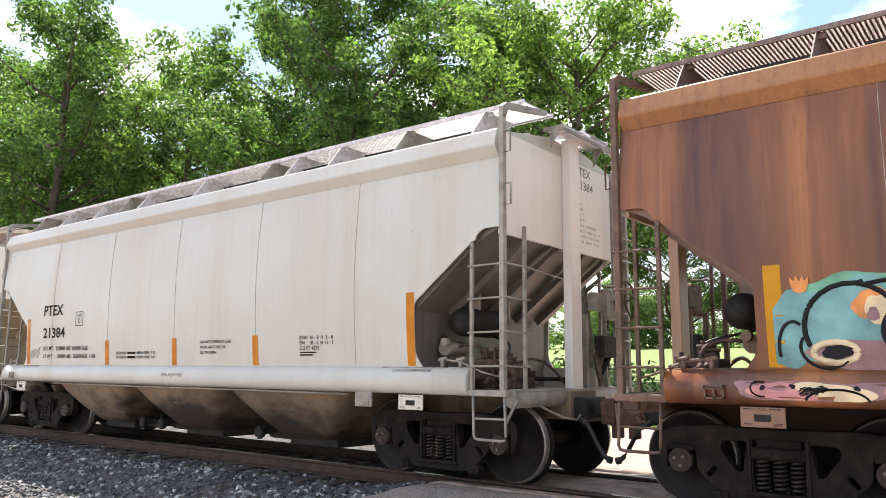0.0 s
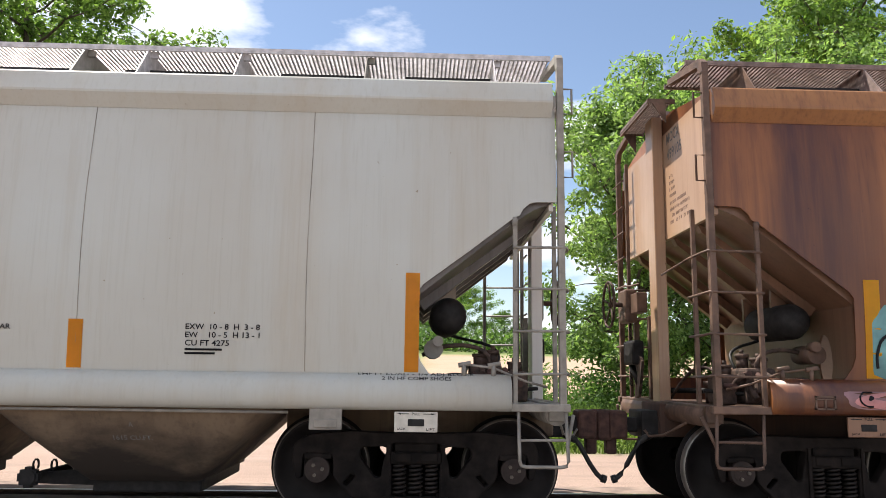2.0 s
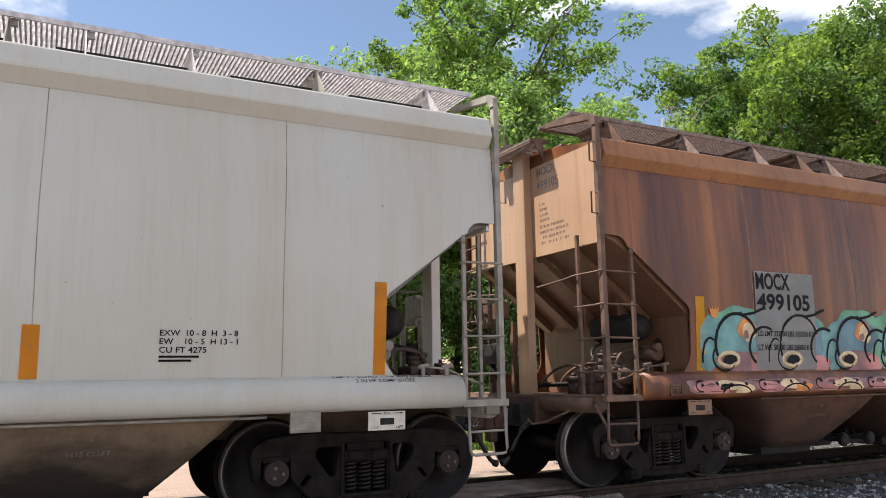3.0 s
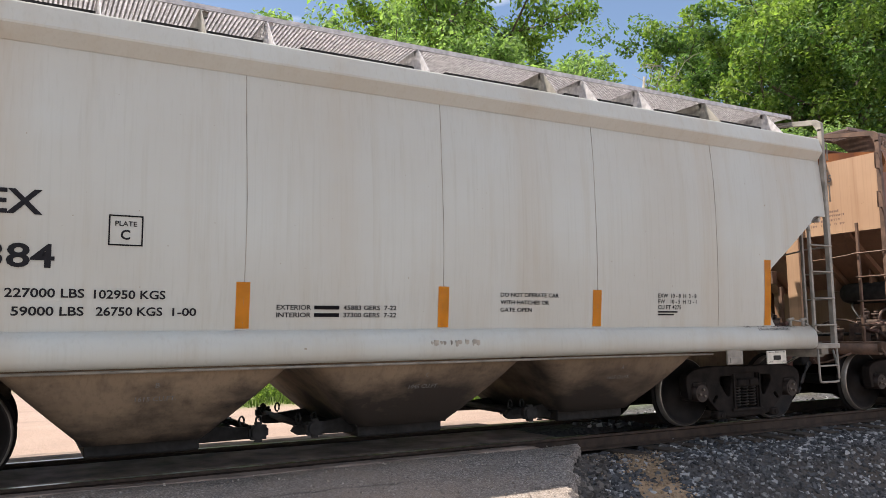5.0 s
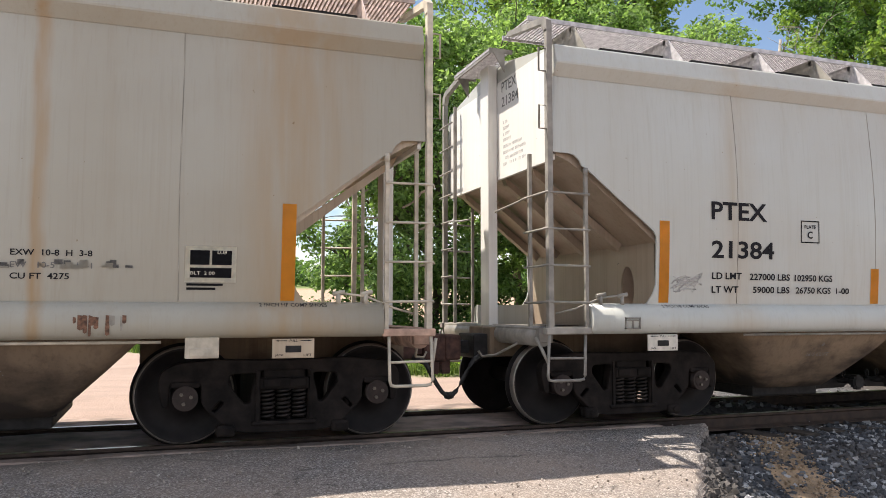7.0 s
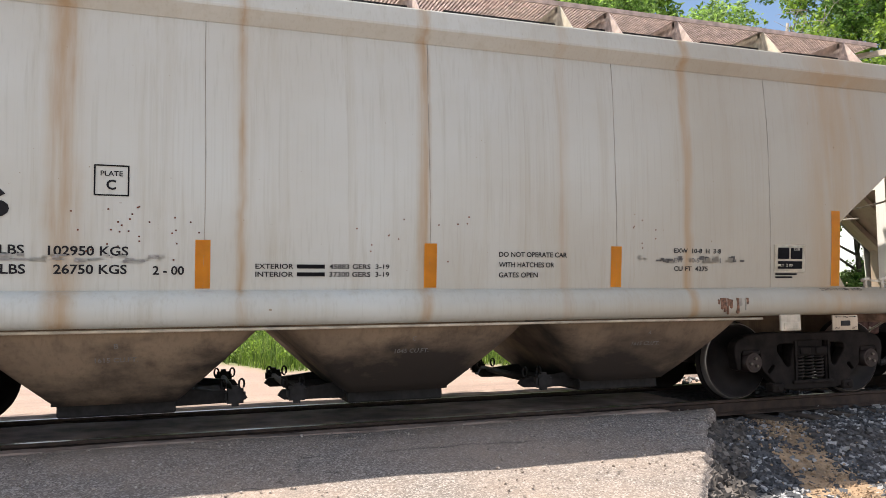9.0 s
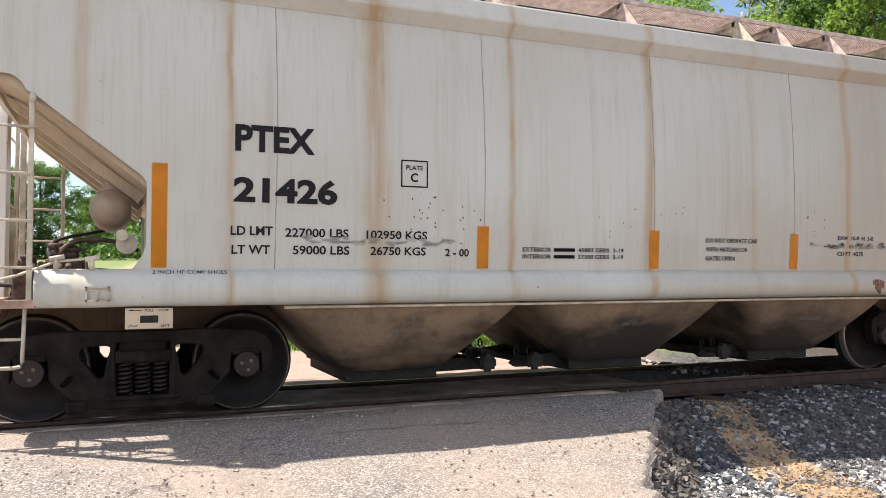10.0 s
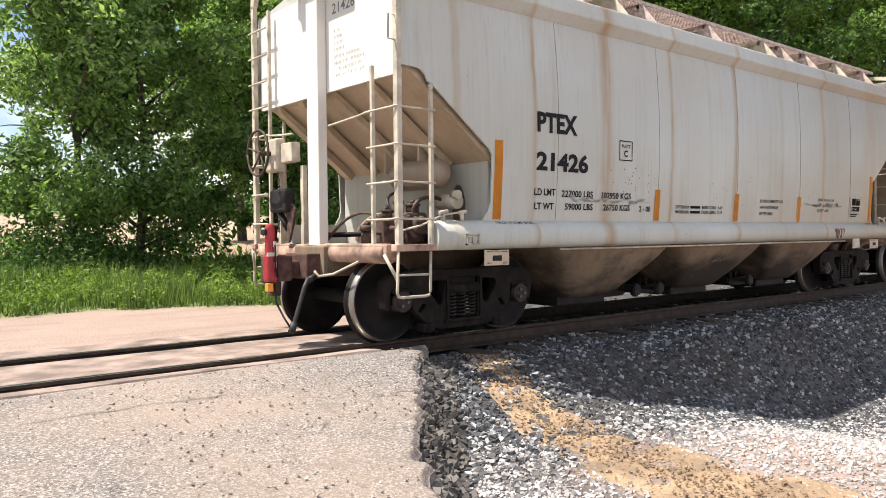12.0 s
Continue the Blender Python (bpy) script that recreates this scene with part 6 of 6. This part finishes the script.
def build_trees():
    kinds = [tree(15.0, 5.0, LEAF_1, 1, label="tall leafy tree in fresh green leaf", clumps=205, per=165, size=0.092),
             tree(17.0, 5.6, LEAF_2, 2, label="tall dense tree with deep green leaves", clumps=205, per=180, size=0.098),
             tree(14.0, 4.6, LEAF_3, 3, label="tree with light yellow-green leaves", clumps=205, per=160, size=0.09),
             tree(16.0, 4.6, LEAF_1, 4, label="open-crowned tree with green leaves", clumps=190, per=120, size=0.09, low=0.3, thin=0.85)]
    grown = 1.22
    first = [(-15.2, 28, 0, 1.03), (-27, 25, 1, 1.12), (17.0, 29, 2, 1.0), (15.6, 27, 3, 1.05)]
    more = [(-22, 30, 1, 1.08), (-33, 27, 1, 1.15), (-40, 25, 3, 1.2), (-49, 24, 1, 0.95), (-57, 24, 0, 1.1), (-66, 23, 0, 1.5),
            (-29, 38, 1, 1.1), (-44, 38, 1, 1.05), (-58, 36, 1, 0.95), (-64, 26, 1, 1.35), (-76, 26, 1, 1.3), (-88, 26, 0, 1.3),
            (22, 33, 0, 0.72), (37, 27, 2, 1.25), (-44, 19, 1, 1.2), (38, 23, 1, 1.12), (43, 26, 2, 1.3), (49, 21, 0, 1.2), (56, 23, 1, 1.25), (64, 20, 2, 1.3), (73, 21, 0, 1.35), (84, 20, 1, 1.4), (97, 22, 2, 1.5),
            (30, 36, 1, 0.72), (40, 35, 1, 1.25), (52, 32, 1, 1.3), (66, 30, 1, 1.4), (24, 41, 1, 0.85), (112, 24, 1, 1.5), (-98, 26, 1, 1.5), (17, 36, 2, 0.9), (-11.8, 30, 1, 0.5), (-8.5, 36, 2, 0.42)]
    r = random.Random(4)
    for x, y, k, s_ in first:
        s_ *= grown
        kinds[k].scale = (s_,) * 3
        kinds[k].location = (x, y, ground_z(x, y))
    for x, y, k, s_ in more:
        s_ *= grown
        src = kinds[k]
        keep = src.scale.copy()
        src.scale = (s_, s_, s_ * r.uniform(0.92, 1.05))
        copy_thing(src, pose(x, y, ground_z(x, y), 0, 0, r.uniform(0, 360)))
        src.scale = keep
    # the thin dead-topped tree
    d = tree(17.0, 3.6, LEAF_3, 9, label="half-bare pale tree with few leaves", clumps=22, per=60, size=0.14, bark=BIRCH, low=0.35)
    d.location = (28.3, 29.5, ground_z(28, 29.5))
    # shrubby trees at the edge of the field
    small = [tree(9.5, 3.3, LEAF_4, 11, 0.07, 205, 190, 0.074, "leafy young tree at the field edge", girth=0.0105, thin=1.2), tree(10.5, 3.6, LEAF_4, 12, 0.06, 205, 190, 0.074, "dense young tree at the field edge", girth=0.011, thin=1.2)]
    for (x, y), o in zip(((5.5, 20.0), (7.1, 20.4)), small):
        o.location = (x, y, ground_z(x, y))
    for x, y, k in ((11.0, 20.6, 0), (13.3, 22.3, 1), (15.6, 21.0, 0), (12.3, 18.6, 1), (18.5, 22.5, 1), (23, 21, 0), (29, 21, 1)):
        copy_thing(small[k], pose(x, y, ground_z(x, y), 0, 0, r.uniform(0, 360)))
    # far wood beyond the field
    for i in range(46):
        x = -90 + 4.4 * i + r.uniform(-1.5, 1.5)
        y = 104 + r.uniform(-6, 16) + (10 if 8 < x < 30 else 0)
        src = kinds[r.choice((0, 1, 2))]
        keep = src.scale.copy()
        s_ = r.uniform(0.30, 0.5) if x > 8 else r.uniform(0.74, 1.0)
        src.scale = (s_ * 1.25, s_ * 1.25, s_)
        copy_thing(src, pose(x, y, ground_z(x, y) - 3.4 * s_, 0, 0, r.uniform(0, 360)))
        src.scale = keep
    rs = np.random.RandomState(41)
    cs = [(x, 98 + rs.uniform(-5, 14), 0) for x in np.linspace(-70, 90, 190)]
    cs = [(x, y, ground_z(x, y) + rs.uniform(0.4, 2.2)) for x, y, _ in cs]
    tagged(leaf_cloud("hedge", cs, rs.uniform(1.2, 3.0, len(cs)), 120, 0.32, LEAF_2, 42), "green hedge beyond the field", "hedge", kind="stuff")
    rs = np.random.RandomState(57)
    cs = [(x, y, ground_z(x, y) + rs.uniform(0.1, 1.1)) for x, y in zip(rs.uniform(2.4, 7.8, 80), rs.uniform(18.3, 22.5, 80))]
    tagged(leaf_cloud("shrubs", cs, rs.uniform(0.35, 0.9, len(cs)), 150, 0.06, LEAF_2, 58), "dark shrubs at the foot of the young trees", "shrub", kind="stuff")
    # undergrowth along the verges
    rs = np.random.RandomState(21)
    cs = []
    while len(cs) < 260:
        x, y = rs.uniform(-60, 70), rs.uniform(14, 27)
        if (x < -10 or x > 9) and zones(x, y)[2] < 0.1:
            cs.append((x, y + 0.06 * abs(x), ground_z(x, y + 0.06 * abs(x)) + 0.5))
    ob = leaf_cloud("undergrowth", cs, rs.uniform(0.6, 1.7, len(cs)), 110, 0.14, LEAF_2, 22)
    tagged(ob, "dark green undergrowth below the trees", "undergrowth", kind="stuff")


def build_grass():
    rs = np.random.RandomState(31)
    v, f = [], []
    n = 0
    while n < 42000:
        x, y = rs.uniform(-8, 20), 12 + 14 * rs.rand() ** 1.3
        if rs.rand() > 0.15 and not (-1.5 < x < 13):
            continue
        sd, g, fl = zones(x, y)
        if g < 0.4 or fl > 0.5:
            continue
        h = (0.10 + 0.30 * rs.rand() ** 2) * (0.5 + 0.7 * min(1, max(0, g * 1.2 - 0.2))) * (1.5 if noise.noise((x * 0.5, y * 0.5, 2)) > 0.1 else 0.8)
        a, w = rs.uniform(0, 6.28), 0.011
        lx, ly = rs.normal(0, 0.25 * h, 2)
        z = ground_z(x, y)
        ca, sa = math.cos(a) * w, math.sin(a) * w
        k = len(v)
        v += [(x - ca, y - sa, z), (x + ca, y + sa, z), (x + lx * 0.4 + ca * 0.7, y + ly * 0.4 + sa * 0.7, z + h * 0.6), (x + lx * 0.4 - ca * 0.7, y + ly * 0.4 - sa * 0.7, z + h * 0.6), (x + lx, y + ly, z + h)]
        f += [(k, k + 1, k + 2, k + 3), (k + 3, k + 2, k + 4)]
        n += 1
    me = bpy.data.meshes.new("grass")
    me.from_pydata(v, [], f)
    me.materials.append(GRASS)
    cs = []
    while len(cs) < 700:
        x, y = rs.uniform(-1, 16), rs.uniform(11.5, 19)
        if zones(x, y)[1] > 0.6:
            cs.append((x, y, ground_z(x, y) + rs.uniform(0.05, 0.35)))
    tagged(leaf_cloud("weeds", cs, rs.uniform(0.10, 0.34, len(cs)), 60, 0.035, LEAF_3, 33), "leafy weeds among the verge grass", "weeds", kind="stuff")
    tagged(new("grass", me), "tall green meadow grass on the verge", "grass", kind="stuff")


# ---- the crossing sign ----
def build_sign():
    s_ = tagged(new("crossing_sign"), "white railroad crossing sign over a red and white yield sign", "road sign")
    steel = plain("galvanised_post", (0.35, 0.35, 0.34), 0.45, 0.6, 0.2, 12, 0.1)
    white = plain("white_sign_sheet", (0.80, 0.80, 0.80), 0.35, 0.0, 0.05, 6, 0.0)
    red = plain("red_sign_sheet", (0.55, 0.01, 0.03), 0.35, 0.0, 0.05, 6, 0.0)
    bm = fresh()
    box(bm, -0.03, 0.03, 0.02, 0.06, -2.55, 0.75, 0.005)
    part("post", bm, steel, s_)
    for sg in (1, -1):
        bm = fresh()
        box(bm, -0.61, 0.61, -0.004 + (0.006 if sg < 0 else 0), 0.004 + (0.006 if sg < 0 else 0), -0.115, 0.115, 0.003)
        b = part("sign_blade", bm, white, s_)
        b.matrix_basis = pose(0, 0, 0, 0, -45 * sg, 0)
        if sg > 0:
            flat_text("CROSSING", -0.54, -0.06, 0.12, 1.08, -0.0055, b)
    bm = fresh()
    prism(bm, [(-0.36, -0.42), (0.36, -0.42), (0.40, -0.47), (0.03, -1.10), (-0.03, -1.10), (-0.40, -0.47)], -0.004, 0.004)
    bmesh.ops.recalc_face_normals(bm, faces=bm.faces)
    y = part("yield_panel", bm, red, s_, "red and white yield triangle")
    bm = fresh()
    prism(bm, [(-0.21, -0.52), (0.21, -0.52), (0.0, -0.88)], -0.008, -0.0045)
    bmesh.ops.recalc_face_normals(bm, faces=bm.faces)
    part("yield_centre", bm, white, y)
    bm = fresh()
    prism(bm, [(-0.385, -0.408), (0.385, -0.408), (0.43, -0.465), (0.045, -1.125), (-0.045, -1.125), (-0.43, -0.465)], 0.0045, 0.0075)
    bmesh.ops.recalc_face_normals(bm, faces=bm.faces)
    part("yield_border", bm, white, y)
    s_.matrix_basis = pose(2.72, 0.98, 2.33, 0, 0, -58)


# ---- the end-of-train device ----
def build_marker(car):
    bm = fresh()
    box(bm, -7.05, -6.94, -0.18, -0.07, 0.94, 1.31, 0.048)
    box(bm, -7.055, -6.935, -0.19, -0.06, 0.68, 0.98, 0.025)
    m = part("end_of_train_marker", bm, RED, car, "red end-of-train marker on the coupler")
    bm = fresh()
    box(bm, -7.075, -7.04, -0.16, -0.06, 1.19, 1.25, 0.01)
    part("marker_lens", bm, DARK, m)
    bm = fresh()
    box(bm, -7.07, -6.95, -0.215, -0.195, 0.96, 1.00)
    for z in (0.84, 1.06):
        box(bm, -6.99, -6.96, -0.207, -0.197, z, z + 0.06)
    part("marker_label", bm, WHITE, m)
    bm = fresh()
    tube(bm, [(-6.98, -0.21, 1.08), (-6.98, -0.215, 0.84), (-6.96, -0.22, 0.74)], 0.012, 6)
    part("marker_clamp", bm, LETTER, m)
    bm = fresh()
    box(bm, -7.06, -6.99, -0.19, -0.12, 0.58, 0.67, 0.01)
    part("marker_reflector", bm, AMBER, m)
    bm = fresh()
    tube(bm, [(-6.96, -0.15, 0.66), (-6.95, -0.17, 0.45), (-6.93, -0.3, 0.30), (-6.88, -0.36, 0.18)], 0.012, 6)
    part("marker_hose", bm, RUBBER, m)


# ---- build ----
build_ground()
build_road()
build_track()
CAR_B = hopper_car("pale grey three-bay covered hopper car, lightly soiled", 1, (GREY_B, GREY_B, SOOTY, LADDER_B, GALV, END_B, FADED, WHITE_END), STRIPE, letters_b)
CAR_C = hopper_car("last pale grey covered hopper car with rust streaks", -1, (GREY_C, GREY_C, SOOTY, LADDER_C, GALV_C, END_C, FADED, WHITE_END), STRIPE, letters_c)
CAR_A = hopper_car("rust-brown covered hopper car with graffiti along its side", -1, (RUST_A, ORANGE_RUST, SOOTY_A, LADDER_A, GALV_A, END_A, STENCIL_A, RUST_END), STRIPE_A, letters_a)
build_marker(CAR_C)
build_sign()
build_stones()
build_trees()
build_grass()

# the train's way along the track, metres from its place at 5.5 s
RUN = [(0.0, -16.58), (0.5, -15.09), (1.0, -13.59), (1.5, -12.09), (2.0, -10.59), (2.5, -9.10), (3.0, -7.6), (3.7, -5.48), (4.3, -3.68), (4.5, -3.07), (5.0, -1.545),
       (5.5, 0.0), (6.0, 1.56), (6.5, 3.14), (7.0, 4.68), (7.5, 6.23), (8.0, 7.78), (8.6, 9.66), (9.3, 11.85), (9.5, 12.47), (10.0, 14.02), (10.5, 15.58), (11.0, 17.15), (11.5, 18.70), (12.0, 20.14)]


def motions():
    ts, ss = [t for t, _ in RUN], [s_ for _, s_ in RUN]
    for car, x in ((CAR_A, 5.26 + 14.0), (CAR_B, 5.26), (CAR_C, 5.26 - 13.93)):
        walk(car, [(t, pose(x + s_, YC, 0)) for t, s_ in RUN])
    for ws, x, car in WHEELSETS:
        rows = []
        for i in range(61):
            t = i * 0.2
            rows.append((t, pose(x, 0, RW, 0, math.degrees(float(np.interp(t, ts, ss)) / RW) % 360, 0)))
        walk(ws, rows)


motions()
